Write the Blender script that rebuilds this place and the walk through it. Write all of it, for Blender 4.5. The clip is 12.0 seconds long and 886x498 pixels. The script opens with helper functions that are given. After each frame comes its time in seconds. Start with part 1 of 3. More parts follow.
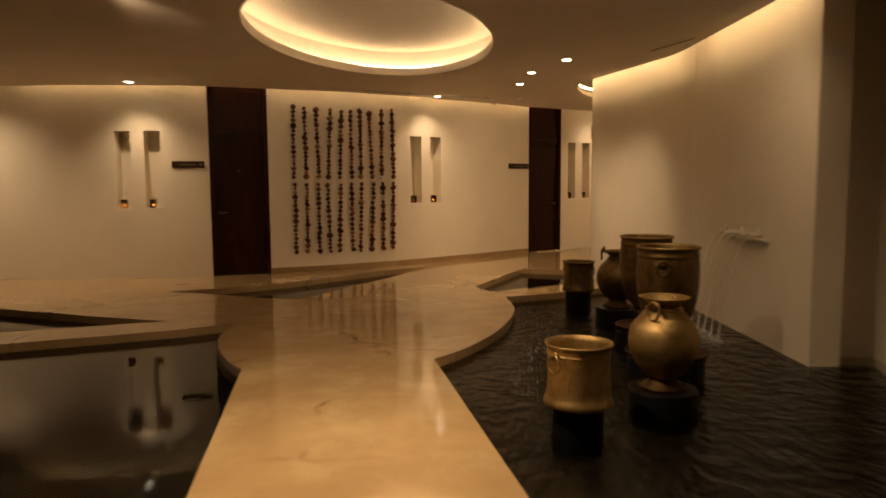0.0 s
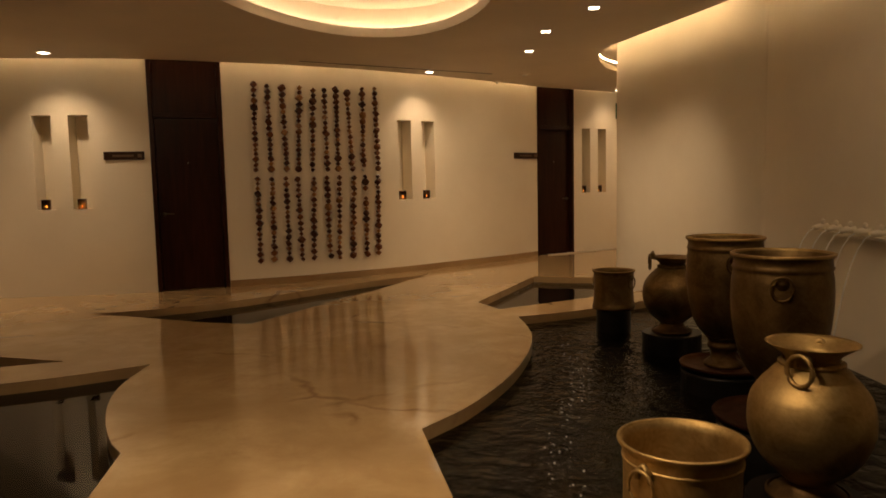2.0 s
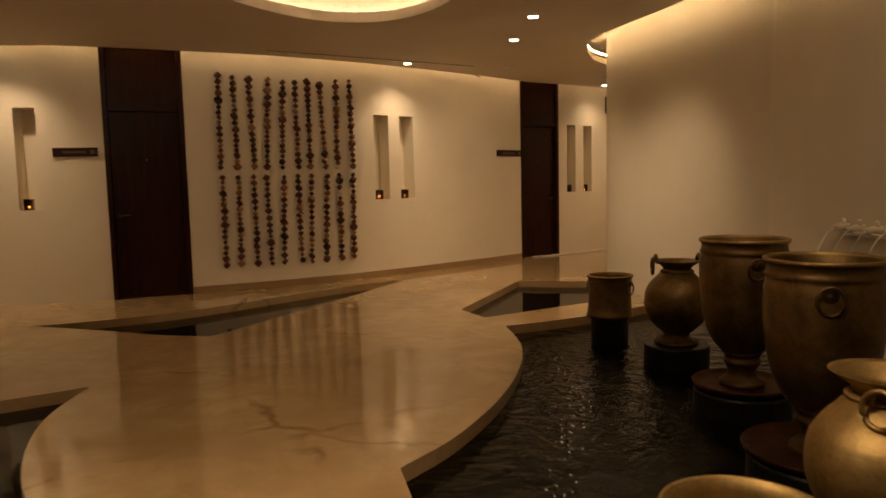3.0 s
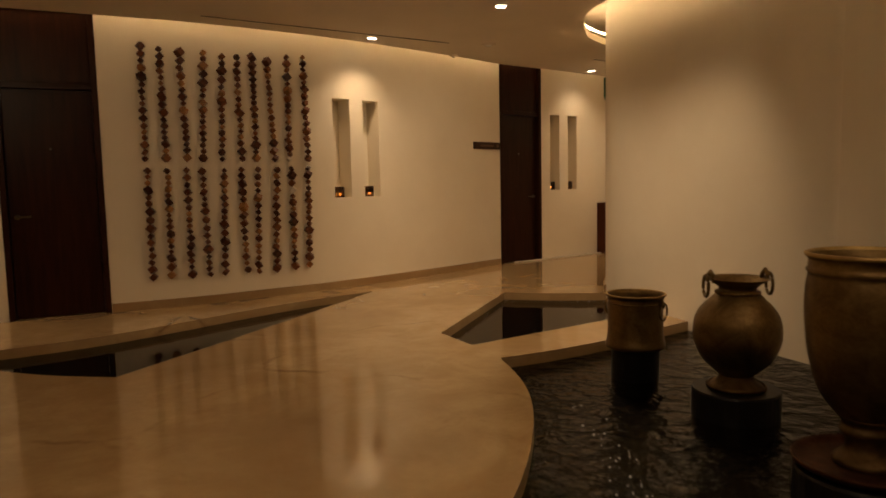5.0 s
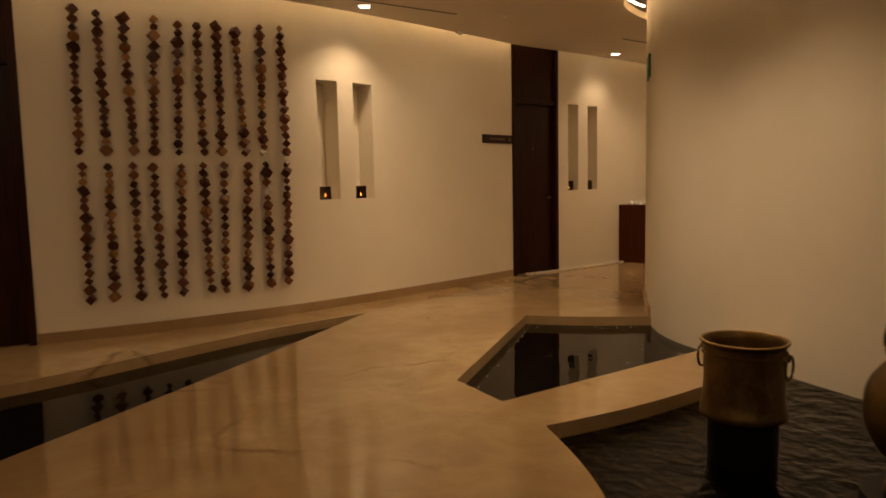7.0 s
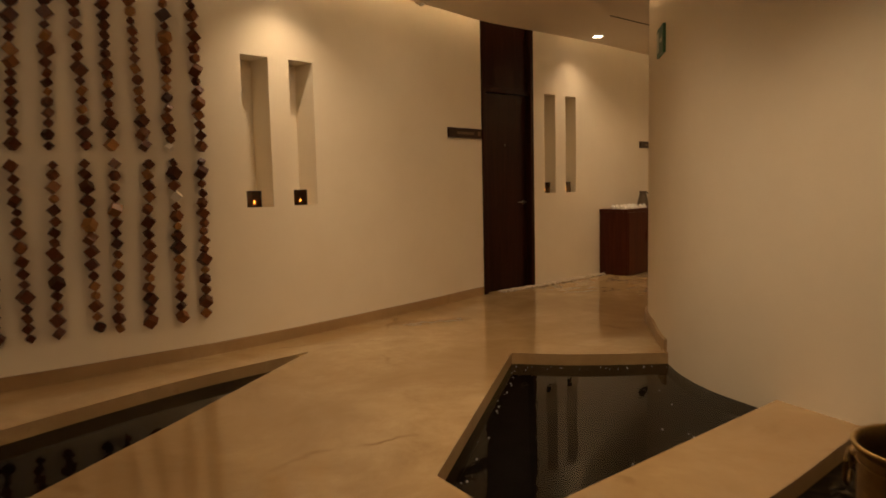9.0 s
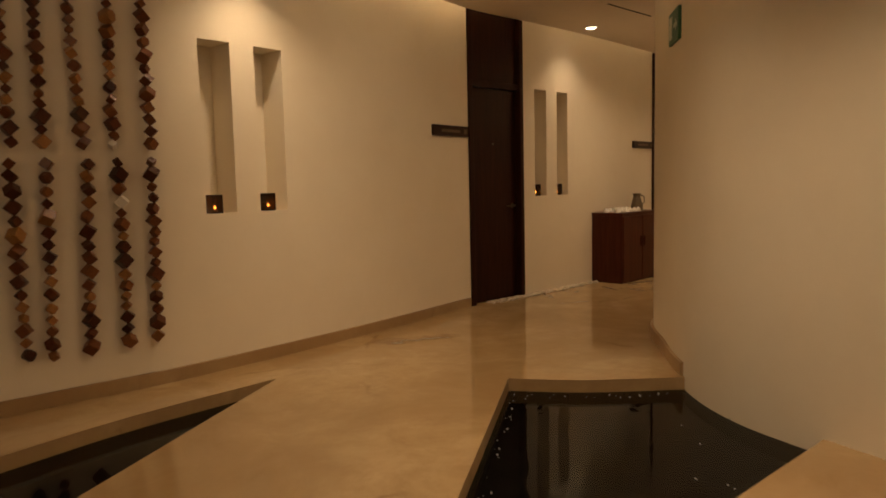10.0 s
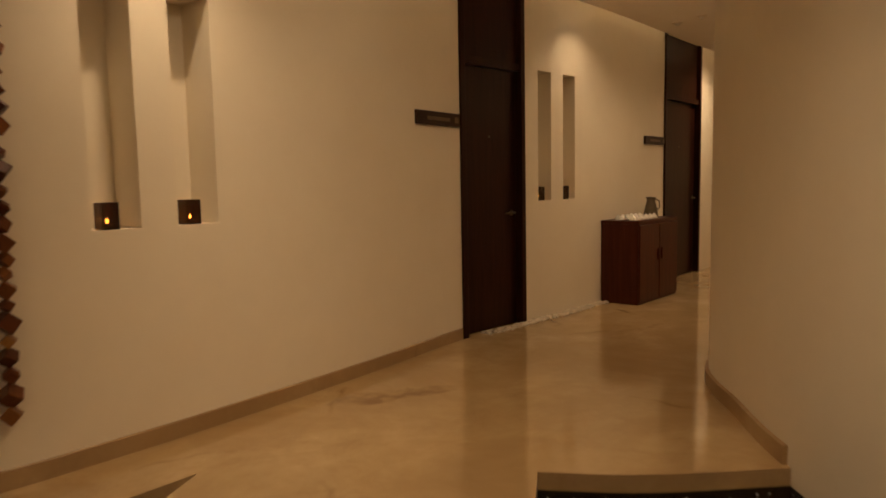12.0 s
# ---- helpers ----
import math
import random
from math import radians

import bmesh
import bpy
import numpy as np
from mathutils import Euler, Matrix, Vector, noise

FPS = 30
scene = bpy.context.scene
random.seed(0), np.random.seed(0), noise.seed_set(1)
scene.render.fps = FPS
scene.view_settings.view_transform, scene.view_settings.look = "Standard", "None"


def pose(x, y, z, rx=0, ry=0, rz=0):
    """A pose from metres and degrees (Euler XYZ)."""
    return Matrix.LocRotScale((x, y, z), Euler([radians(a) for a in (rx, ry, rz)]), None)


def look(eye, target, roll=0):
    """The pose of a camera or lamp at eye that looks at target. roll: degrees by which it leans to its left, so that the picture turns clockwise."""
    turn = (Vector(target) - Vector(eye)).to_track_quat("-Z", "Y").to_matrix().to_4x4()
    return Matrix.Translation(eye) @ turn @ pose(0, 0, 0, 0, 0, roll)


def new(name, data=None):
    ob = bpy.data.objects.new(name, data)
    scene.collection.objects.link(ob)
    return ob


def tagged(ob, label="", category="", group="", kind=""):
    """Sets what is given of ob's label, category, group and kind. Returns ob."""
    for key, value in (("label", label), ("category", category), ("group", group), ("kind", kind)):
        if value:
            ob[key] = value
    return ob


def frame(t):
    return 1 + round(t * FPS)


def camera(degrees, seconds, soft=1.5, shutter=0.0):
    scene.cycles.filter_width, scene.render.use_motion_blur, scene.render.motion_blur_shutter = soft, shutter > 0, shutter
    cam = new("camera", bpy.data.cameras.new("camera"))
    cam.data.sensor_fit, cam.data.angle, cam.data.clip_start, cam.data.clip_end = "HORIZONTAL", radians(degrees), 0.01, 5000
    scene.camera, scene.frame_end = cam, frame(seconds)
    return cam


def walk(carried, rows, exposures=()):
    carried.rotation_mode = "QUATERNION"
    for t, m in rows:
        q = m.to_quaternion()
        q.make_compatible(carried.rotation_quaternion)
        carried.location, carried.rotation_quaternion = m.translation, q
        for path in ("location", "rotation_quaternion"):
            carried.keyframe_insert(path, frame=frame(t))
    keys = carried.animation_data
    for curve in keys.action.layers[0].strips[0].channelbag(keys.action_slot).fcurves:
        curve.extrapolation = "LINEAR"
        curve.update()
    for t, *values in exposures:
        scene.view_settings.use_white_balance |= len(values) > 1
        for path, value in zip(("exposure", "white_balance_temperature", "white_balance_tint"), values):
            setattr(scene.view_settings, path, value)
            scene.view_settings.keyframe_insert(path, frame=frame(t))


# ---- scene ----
cam = camera(64.3, 12.0, soft=1.7, shutter=0.7)
PATH = [
    (0.0, (0.93, -0.10, 1.43), (0.728, 1.883, 1.24), -0.4),
    (0.1, (0.92, 0.19, 1.4), (0.715, 2.173, 1.212), -0.6),
    (0.2, (0.89, 0.46, 1.36), (0.685, 2.44, 1.175), -0.8),
    (0.3, (0.86, 0.71, 1.335), (0.656, 2.69, 1.15), -0.9),
    (0.4, (0.832, 0.89, 1.334), (0.627, 2.87, 1.147), -1.0),
    (0.5, (0.812, 1.016, 1.334), (0.606, 2.996, 1.146), -1.0),
    (1, (0.757, 1.297, 1.308), (0.552, 3.278, 1.123), -1.0),
    (1.5, (0.752, 1.564, 1.294), (0.55, 3.546, 1.11), -1.0),
    (2, (0.781, 1.845, 1.306), (0.583, 3.826, 1.118), -1.2),
    (2.5, (0.757, 2.123, 1.293), (0.581, 4.107, 1.106), -1.1),
    (3, (0.711, 2.426, 1.272), (0.573, 4.412, 1.086), -1.3),
    (5, (0.509, 3.778, 1.23), (0.479, 5.768, 1.04), -1.2),
    (5.5, (0.474, 4.122, 1.238), (0.451, 6.112, 1.046), -0.9),
    (6, (0.411, 4.465, 1.23), (0.393, 6.456, 1.037), -0.9),
    (6.5, (0.367, 4.819, 1.221), (0.351, 6.81, 1.03), -1.0),
    (8.5, (0.243, 6.236, 1.249), (0.342, 8.224, 1.055), -1.4),
    (9, (0.234, 6.569, 1.239), (0.375, 8.555, 1.047), -1.3),
    (9.5, (0.194, 6.899, 1.253), (0.381, 8.88, 1.06), -1.3),
    (10, (0.212, 7.188, 1.252), (0.419, 9.168, 1.061), -1.3),
    (10.5, (0.198, 7.528, 1.263), (0.428, 9.505, 1.068), -1.3),
    (11, (0.184, 7.865, 1.254), (0.439, 9.84, 1.06), -1.2),
    (11.5, (0.225, 8.19, 1.248), (0.491, 10.163, 1.059), -1.2),
    (12, (0.231, 8.629, 1.269), (0.529, 10.598, 1.075), -1.1),
]
walk(cam, [(t, look(eye, target, roll)) for t, eye, target, roll in PATH], [(0.0, 2.66), (0.1, 2.58), (0.3, 2.48), (4.0, 2.46), (8.0, 2.41), (10.0, 2.34), (12.0, 2.32)])

# ---- light: closed interior, warm coves and downlights only ----
world = bpy.data.worlds.new("world")
world.use_nodes = True
world.node_tree.nodes["Background"].inputs[0].default_value = (0.004, 0.003, 0.002, 1)
scene.world = world
WARM = (1.0, 0.70, 0.37)
COVE_OVAL, COVE_WALL, COVE_DRUM, COVE_FOUNTAIN, COVE_CORRIDOR = 2.4, 4.5, 5.2, 4.4, 1.7
SPOT = 42.0
CEIL = 2.87
WATER = -0.08


# ---- materials ----
def material(name):
    m = bpy.data.materials.new(name)
    m.use_nodes = True
    return m, m.node_tree, m.node_tree.nodes["Principled BSDF"]


def add(nt, kind, **sets):
    n = nt.nodes.new(kind)
    for k, v in sets.items():
        n.inputs[k].default_value = v
    return n


def ramp(nt, fac, stops):
    r = nt.nodes.new("ShaderNodeValToRGB")
    while len(r.color_ramp.elements) < len(stops):
        r.color_ramp.elements.new(0.5)
    for e, (p, c) in zip(r.color_ramp.elements, stops):
        e.position, e.color = p, (*c, 1)
    nt.links.new(fac, r.inputs[0])
    return r.outputs[0]


def coords(nt, scale=(1, 1, 1), which="Object"):
    tc = nt.nodes.new("ShaderNodeTexCoord")
    mp = nt.nodes.new("ShaderNodeMapping")
    mp.inputs["Scale"].default_value = scale
    nt.links.new(tc.outputs[which], mp.inputs[0])
    return mp.outputs[0]


def noisy(nt, vec, scale, detail=5, rough=0.6, dist=0.0):
    n = add(nt, "ShaderNodeTexNoise", Scale=scale, Detail=detail, Roughness=rough, Distortion=dist)
    nt.links.new(vec, n.inputs["Vector"])
    return n.outputs["Fac"]


def bump(nt, b, height, strength, distance):
    n = add(nt, "ShaderNodeBump", Strength=strength, Distance=distance)
    nt.links.new(height, n.inputs["Height"])
    nt.links.new(n.outputs[0], b.inputs["Normal"])


def mixed(nt, fac, a, c, mode="MIX"):
    n = nt.nodes.new("ShaderNodeMix")
    n.data_type, n.blend_type = "RGBA", mode
    for sock, v in ((n.inputs[0], fac), (n.inputs[6], a), (n.inputs[7], c)):
        if isinstance(v, (int, float)):
            sock.default_value = v
        elif isinstance(v, tuple):
            sock.default_value = (*v, 1)
        else:
            nt.links.new(v, sock)
    return n.outputs[2]


def plaster(name, a, c, rough=0.75):
    m, nt, b = material(name)
    v = coords(nt)
    col = ramp(nt, noisy(nt, v, 0.9, 6, 0.65), [(0.3, a), (0.7, c)])
    nt.links.new(col, b.inputs["Base Color"])
    b.inputs["Roughness"].default_value = rough
    b.inputs["Specular IOR Level"].default_value = 0.3
    bump(nt, b, noisy(nt, v, 38, 4, 0.7), 0.10, 0.006)
    return m


def marble(name, rough=0.08, dim=1.0):
    m, nt, b = material(name)
    v = coords(nt)
    base = ramp(nt, noisy(nt, v, 0.8, 8, 0.62, 0.6), [(0.30, (0.35, 0.222, 0.102)), (0.5, (0.47, 0.325, 0.162)), (0.70, (0.60, 0.445, 0.245))])
    cloud = ramp(nt, noisy(nt, v, 2.6, 9, 0.72, 0.35), [(0.40, (0, 0, 0)), (0.68, (1, 1, 1))])
    base = mixed(nt, cloud, base, (0.40, 0.264, 0.128))
    wav = nt.nodes.new("ShaderNodeTexVoronoi")
    wav.feature = "DISTANCE_TO_EDGE"
    wav.inputs["Scale"].default_value = 0.75
    warp = nt.nodes.new("ShaderNodeMix")
    warp.data_type = "VECTOR"
    warp.inputs[0].default_value = 0.35
    nz = add(nt, "ShaderNodeTexNoise", Scale=1.6, Detail=7.0)
    nt.links.new(v, nz.inputs["Vector"])
    nt.links.new(v, warp.inputs[4])
    nt.links.new(nz.outputs["Color"], warp.inputs[5])
    nt.links.new(warp.outputs[1], wav.inputs["Vector"])
    line = ramp(nt, wav.outputs["Distance"], [(0.0, (1, 1, 1)), (0.016, (0, 0, 0))])
    gap = ramp(nt, noisy(nt, v, 1.1, 4, 0.6), [(0.50, (0, 0, 0)), (0.62, (0.85, 0.85, 0.85))])
    vein = mixed(nt, 1.0, line, gap, "MULTIPLY")
    col = mixed(nt, vein, base, (0.23, 0.125, 0.055))
    spot = ramp(nt, noisy(nt, v, 9.0, 6, 0.75, 2.0), [(0.64, (0, 0, 0)), (0.76, (0.7, 0.7, 0.7))])
    col = mixed(nt, spot, col, (0.33, 0.20, 0.10))
    col = mixed(nt, 1.0, col, (dim, dim * (0.8 + 0.2 * dim), dim * (0.62 + 0.38 * dim)), "MULTIPLY")
    nt.links.new(col, b.inputs["Base Color"])
    r = nt.nodes.new("ShaderNodeMapRange")
    r.inputs["To Min"].default_value, r.inputs["To Max"].default_value = rough * 0.75, rough * 1.5
    nt.links.new(noisy(nt, v, 2.3, 6, 0.7), r.inputs[0])
    nt.links.new(r.outputs[0], b.inputs["Roughness"])
    b.inputs["IOR"].default_value = 1.5 if dim < 1 else 1.95
    bump(nt, b, noisy(nt, v, 3.0, 3, 0.5), 0.008, 0.004)
    return m


def wood(name, dark, light, rough=0.35, axis=2):
    m, nt, b = material(name)
    s = [26, 26, 26]
    s[axis] = 1.6
    v = coords(nt, tuple(s))
    col = ramp(nt, noisy(nt, v, 1.0, 7, 0.65, 0.4), [(0.3, dark), (0.72, light)])
    nt.links.new(col, b.inputs["Base Color"])
    b.inputs["Roughness"].default_value = rough
    b.inputs["Specular IOR Level"].default_value = 0.12
    bump(nt, b, noisy(nt, v, 2.0, 4, 0.6), 0.12, 0.002)
    return m


def metal(name, dark, mid, light, rough=0.38, scale=7.0):
    m, nt, b = material(name)
    v = coords(nt)
    info = nt.nodes.new("ShaderNodeObjectInfo")
    sh = nt.nodes.new("ShaderNodeVectorMath")
    nt.links.new(v, sh.inputs[0])
    nt.links.new(info.outputs["Random"], sh.inputs[1])
    v = sh.outputs[0]
    col = ramp(nt, noisy(nt, v, scale, 8, 0.7, 0.8), [(0.3, dark), (0.52, mid), (0.75, light)])
    fine = ramp(nt, noisy(nt, v, scale * 9, 5, 0.7), [(0.3, (0.8, 0.78, 0.72)), (0.6, (1, 1, 1))])
    nt.links.new(mixed(nt, 1.0, col, fine, "MULTIPLY"), b.inputs["Base Color"])
    b.inputs["Metallic"].default_value = 1.0
    r = nt.nodes.new("ShaderNodeMapRange")
    r.inputs["To Min"].default_value, r.inputs["To Max"].default_value = rough * 0.8, rough * 1.5
    nt.links.new(noisy(nt, v, scale * 1.7, 6, 0.7), r.inputs[0])
    nt.links.new(r.outputs[0], b.inputs["Roughness"])
    bump(nt, b, noisy(nt, v, scale * 1.5, 3, 0.5), 0.12, 0.006)
    return m


def plain(name, col, rough=0.5, metallic=0.0, grain=60.0, var=0.25, spec=0.5):
    m, nt, b = material(name)
    b.inputs["Specular IOR Level"].default_value = spec
    v = coords(nt)
    lo = tuple(c * (1 - var) for c in col)
    nt.links.new(ramp(nt, noisy(nt, v, grain, 5, 0.65), [(0.35, lo), (0.65, col)]), b.inputs["Base Color"])
    b.inputs["Roughness"].default_value, b.inputs["Metallic"].default_value = rough, metallic
    bump(nt, b, noisy(nt, v, grain * 2, 3, 0.6), 0.1, 0.001)
    return m


def glow(name, col, strength):
    m, nt, b = material(name)
    b.inputs["Base Color"].default_value = (0.8, 0.7, 0.5, 1)
    b.inputs["Emission Color"].default_value = (*col, 1)
    b.inputs["Emission Strength"].default_value = strength
    return m


def water_material(name, strength, big, small, deep=0.02, ior=1.2):
    m, nt, b = material(name)
    v = coords(nt)
    b.inputs["Base Color"].default_value = (0.42, 0.36, 0.28, 1)
    b.inputs["Roughness"].default_value = 0.02
    b.inputs["IOR"].default_value = ior
    b.inputs["Transmission Weight"].default_value = 1.0
    calm = noisy(nt, v, big, 2, 0.5, 0.3)
    fine = noisy(nt, v, small, 2, 0.5, 0.6)
    s = nt.nodes.new("ShaderNodeMath")
    s.operation = "MULTIPLY_ADD"
    nt.links.new(fine, s.inputs[0])
    s.inputs[1].default_value = 0.3
    nt.links.new(calm, s.inputs[2])
    bump(nt, b, s.outputs[0], strength, deep)
    return m


def bead_material():
    m, nt, b = material("bead_horn")
    info = nt.nodes.new("ShaderNodeObjectInfo")
    v = coords(nt)
    sh = nt.nodes.new("ShaderNodeVectorMath")
    nt.links.new(v, sh.inputs[0])
    nt.links.new(info.outputs["Random"], sh.inputs[1])
    tone = ramp(nt, info.outputs["Random"], [(0.0, (0.045, 0.013, 0.006)), (0.45, (0.11, 0.036, 0.015)), (0.8, (0.20, 0.082, 0.032)), (0.97, (0.38, 0.215, 0.09))])
    band = ramp(nt, noisy(nt, sh.outputs[0], 22.0, 6, 0.7, 2.5), [(0.35, (0.35, 0.3, 0.26)), (0.62, (1.35, 1.2, 1.0))])
    nt.links.new(mixed(nt, 1.0, tone, band, "MULTIPLY"), b.inputs["Base Color"])
    b.inputs["Roughness"].default_value = 0.32
    b.inputs["Specular IOR Level"].default_value = 0.22
    bump(nt, b, noisy(nt, sh.outputs[0], 60, 4, 0.6), 0.1, 0.002)
    return m


def glass_material(name, col, rough=0.05):
    m, nt, b = material(name)
    b.inputs["Base Color"].default_value = (*col, 1)
    b.inputs["Roughness"].default_value = rough
    b.inputs["IOR"].default_value = 1.45
    b.inputs["Transmission Weight"].default_value = 1.0
    return m


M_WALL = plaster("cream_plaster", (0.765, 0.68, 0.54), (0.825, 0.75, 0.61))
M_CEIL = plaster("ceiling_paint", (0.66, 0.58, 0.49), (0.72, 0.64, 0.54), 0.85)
M_FLOOR = marble("cream_marble")
M_PLINTH = marble("pool_edge_marble", 0.3, 0.93)
M_SKIRT = marble("skirting_marble", 0.35, 0.78)
M_DOOR = wood("dark_stained_wood", (0.017, 0.0050, 0.0025), (0.040, 0.0120, 0.0058), 0.32)
M_CAB = wood("mahogany_veneer", (0.055, 0.013, 0.006), (0.095, 0.025, 0.011), 0.3)
M_BLACK = plain("black_stone", (0.008, 0.007, 0.006), 0.4, 0.0, 20.0, 0.25, 0.2)
M_BOTTOM = plain("dark_slate", (0.006, 0.005, 0.0045), 0.6, 0.0, 7.0, 0.7, 0.08)
M_BRASS = metal("polished_brass", (0.30, 0.20, 0.078), (0.46, 0.325, 0.138), (0.60, 0.44, 0.20), 0.46)
M_BRONZE = metal("aged_brass", (0.12, 0.074, 0.032), (0.20, 0.132, 0.056), (0.29, 0.20, 0.09), 0.42)
M_RUST = metal("tarnished_copper", (0.035, 0.014, 0.008), (0.075, 0.032, 0.018), (0.14, 0.064, 0.036), 0.5)
# brass with the shade under the pots put into its colour; also on bosses
M_FOOT = metal("shade_darkened_brass", (0.045, 0.024, 0.010), (0.10, 0.060, 0.026), (0.17, 0.11, 0.05), 0.52)
M_WATER = water_material("still_water", 0.1, 2.0, 9.0)
M_RIPPLE = water_material("rippled_water", 0.9, 7.0, 22.0, 0.035, 1.18)
M_BEAD = bead_material()
M_SHELL = plain("pale_shell", (0.82, 0.76, 0.66), 0.2, 0.0, 12.0, 0.15)
M_WIRE = plain("wire", (0.10, 0.08, 0.06), 0.4, 0.8)
M_PLAQUE = plain("dark_plaque", (0.036, 0.015, 0.009), 0.4, 0.0, 60.0, 0.25, 0.15)
M_PLAQUE_TEXT = plain("bronze_lettering", (0.16, 0.10, 0.055), 0.45, 0.5)
M_STEEL = plain("brushed_metal", (0.20, 0.165, 0.12), 0.35, 1.0, 90.0)
M_WHITE = plain("white_ceramic", (0.82, 0.79, 0.73), 0.25, 0.0, 12.0, 0.08)
M_STONE = plain("white_pebble", (0.74, 0.64, 0.50), 0.6, 0.0, 9.0, 0.35)
M_SLOT = plain("black_slot", (0.012, 0.010, 0.008), 0.7)
M_VOTIVE = glass_material("smoked_glass", (0.20, 0.085, 0.030), 0.08)
M_CLEAR = glass_material("clear_glass", (0.92, 0.92, 0.9), 0.02)
M_GREEN = plain("exit_green", (0.02, 0.13, 0.06), 0.4)
M_SIGNWHITE = plain("sign_white", (0.62, 0.66, 0.55), 0.5)
M_FLAME = glow("flame", (1.0, 0.55, 0.16), 9.0)
M_LED_OVAL = glow("cove_led_oval", (1.0, 0.76, 0.46), COVE_OVAL)
M_LED_WALL = glow("cove_led_wall", WARM, COVE_WALL)
M_LED_DRUM = glow("cove_led_drum", WARM, COVE_DRUM)
M_LED_CORRIDOR = glow("cove_led_corridor", WARM, COVE_CORRIDOR)
M_LED_FOUNTAIN = glow("cove_led_fountain", WARM, COVE_FOUNTAIN)
M_LAMP = glow("downlight_lens", (1.0, 0.86, 0.62), 2.0)
M_FOAM_GLINT = plain("foam_and_glint_white", (0.72, 0.70, 0.66), 0.25, 0.0, 30.0, 0.2)
M_STREAM = glass_material("falling_water", (0.97, 0.97, 0.96), 0.35)


# ---- builders ----
def mesh_of(name, bm, mat, smooth=False):
    me = bpy.data.meshes.new(name)
    bm.normal_update()
    bm.to_mesh(me)
    bm.free()
    me.materials.append(mat)
    if smooth:
        for p in me.polygons:
            p.use_smooth = True
    return me


def part(name, bm, mat, parent=None, label="", smooth=False, m=None):
    ob = new(name, mesh_of(name, bm, mat, smooth))
    if parent is not None:
        ob.parent = parent
    if m is not None:
        ob.matrix_basis = m
    if label:
        ob["label"] = label
    return ob


def thing(name, m, label, category, group="", kind=""):
    ob = new(name)
    ob.empty_display_size = 0.05
    ob.matrix_basis = m
    return tagged(ob, label, category, group, kind)


def box(x0, x1, y0, y1, z0, z1, bev=0.0, bm=None):
    own = bmesh.new()
    bmesh.ops.create_cube(own, size=1)
    bmesh.ops.scale(own, vec=(x1 - x0, y1 - y0, z1 - z0), verts=own.verts)
    bmesh.ops.translate(own, vec=((x0 + x1) / 2, (y0 + y1) / 2, (z0 + z1) / 2), verts=own.verts)
    if bev:
        bmesh.ops.bevel(own, geom=own.edges[:], offset=bev, segments=2, affect="EDGES", profile=0.6)
    if bm is None:
        return own
    me = bpy.data.meshes.new("tmp")
    own.to_mesh(me)
    own.free()
    bm.from_mesh(me)
    bpy.data.meshes.remove(me)
    return bm


def lathe(profile, seg=48):
    """Turn a list of (radius, height) round the z axis."""
    bm = bmesh.new()
    rings = []
    for r, z in profile:
        if r < 1e-5:
            rings.append([bm.verts.new((0, 0, z))])
        else:
            rings.append([bm.verts.new((r * math.cos(2 * math.pi * i / seg), r * math.sin(2 * math.pi * i / seg), z)) for i in range(seg)])
    for a, c in zip(rings, rings[1:]):
        for i in range(seg):
            j = (i + 1) % seg
            q = [a[i % len(a)], a[j % len(a)], c[j % len(c)], c[i % len(c)]]
            q = list(dict.fromkeys(q))
            if len(q) > 2:
                bm.faces.new(q)
    bmesh.ops.recalc_face_normals(bm, faces=bm.faces)
    return bm


def smooth_profile(points, n=6):
    return [tuple(p) for p in spline(points, n)]


def spline(points, n=10):
    """Catmull-Rom curve through the points."""
    p = [np.array(q, float) for q in points]
    q = [2 * p[0] - p[1]] + p + [2 * p[-1] - p[-2]]
    out = []
    for i in range(1, len(q) - 2):
        a, b, c, d = q[i - 1:i + 3]
        for k in range(n):
            t = k / n
            out.append(0.5 * (2 * b + (c - a) * t + (2 * a - 5 * b + 4 * c - d) * t * t + (3 * b - a - 3 * c + d) * t ** 3))
    out.append(p[-1])
    return out


def tube(points, r, seg=8, closed=False, bm=None):
    bm = bm or bmesh.new()
    pts = [Vector(p) for p in points]
    n = len(pts)
    rings = []
    for i, p in enumerate(pts):
        a = pts[i - 1] if (i or closed) else p
        c = pts[(i + 1) % n] if (i < n - 1 or closed) else p
        d = (c - a).normalized()
        up = Vector((0, 0, 1)) if abs(d.z) < 0.9 else Vector((1, 0, 0))
        u = d.cross(up).normalized()
        v = u.cross(d)
        rings.append([bm.verts.new(p + r * (math.cos(2 * math.pi * k / seg) * u + math.sin(2 * math.pi * k / seg) * v)) for k in range(seg)])
    for i in range(n if closed else n - 1):
        a, c = rings[i], rings[(i + 1) % n]
        for k in range(seg):
            bm.faces.new((a[k], a[(k + 1) % seg], c[(k + 1) % seg], c[k]))
    if not closed:
        bm.faces.new(rings[0][::-1])
        bm.faces.new(rings[-1])
    bmesh.ops.recalc_face_normals(bm, faces=bm.faces)
    return bm


def ring(R, r, seg=28, flat=1.0):
    return tube([(R * math.cos(2 * math.pi * i / seg), 0, flat * R * math.sin(2 * math.pi * i / seg)) for i in range(seg)], r, 8, True)


def loop_edges(bm, pts, z):
    vs = [bm.verts.new((p[0], p[1], z)) for p in pts]
    return vs, [bm.edges.new((vs[i], vs[(i + 1) % len(vs)])) for i in range(len(vs))]


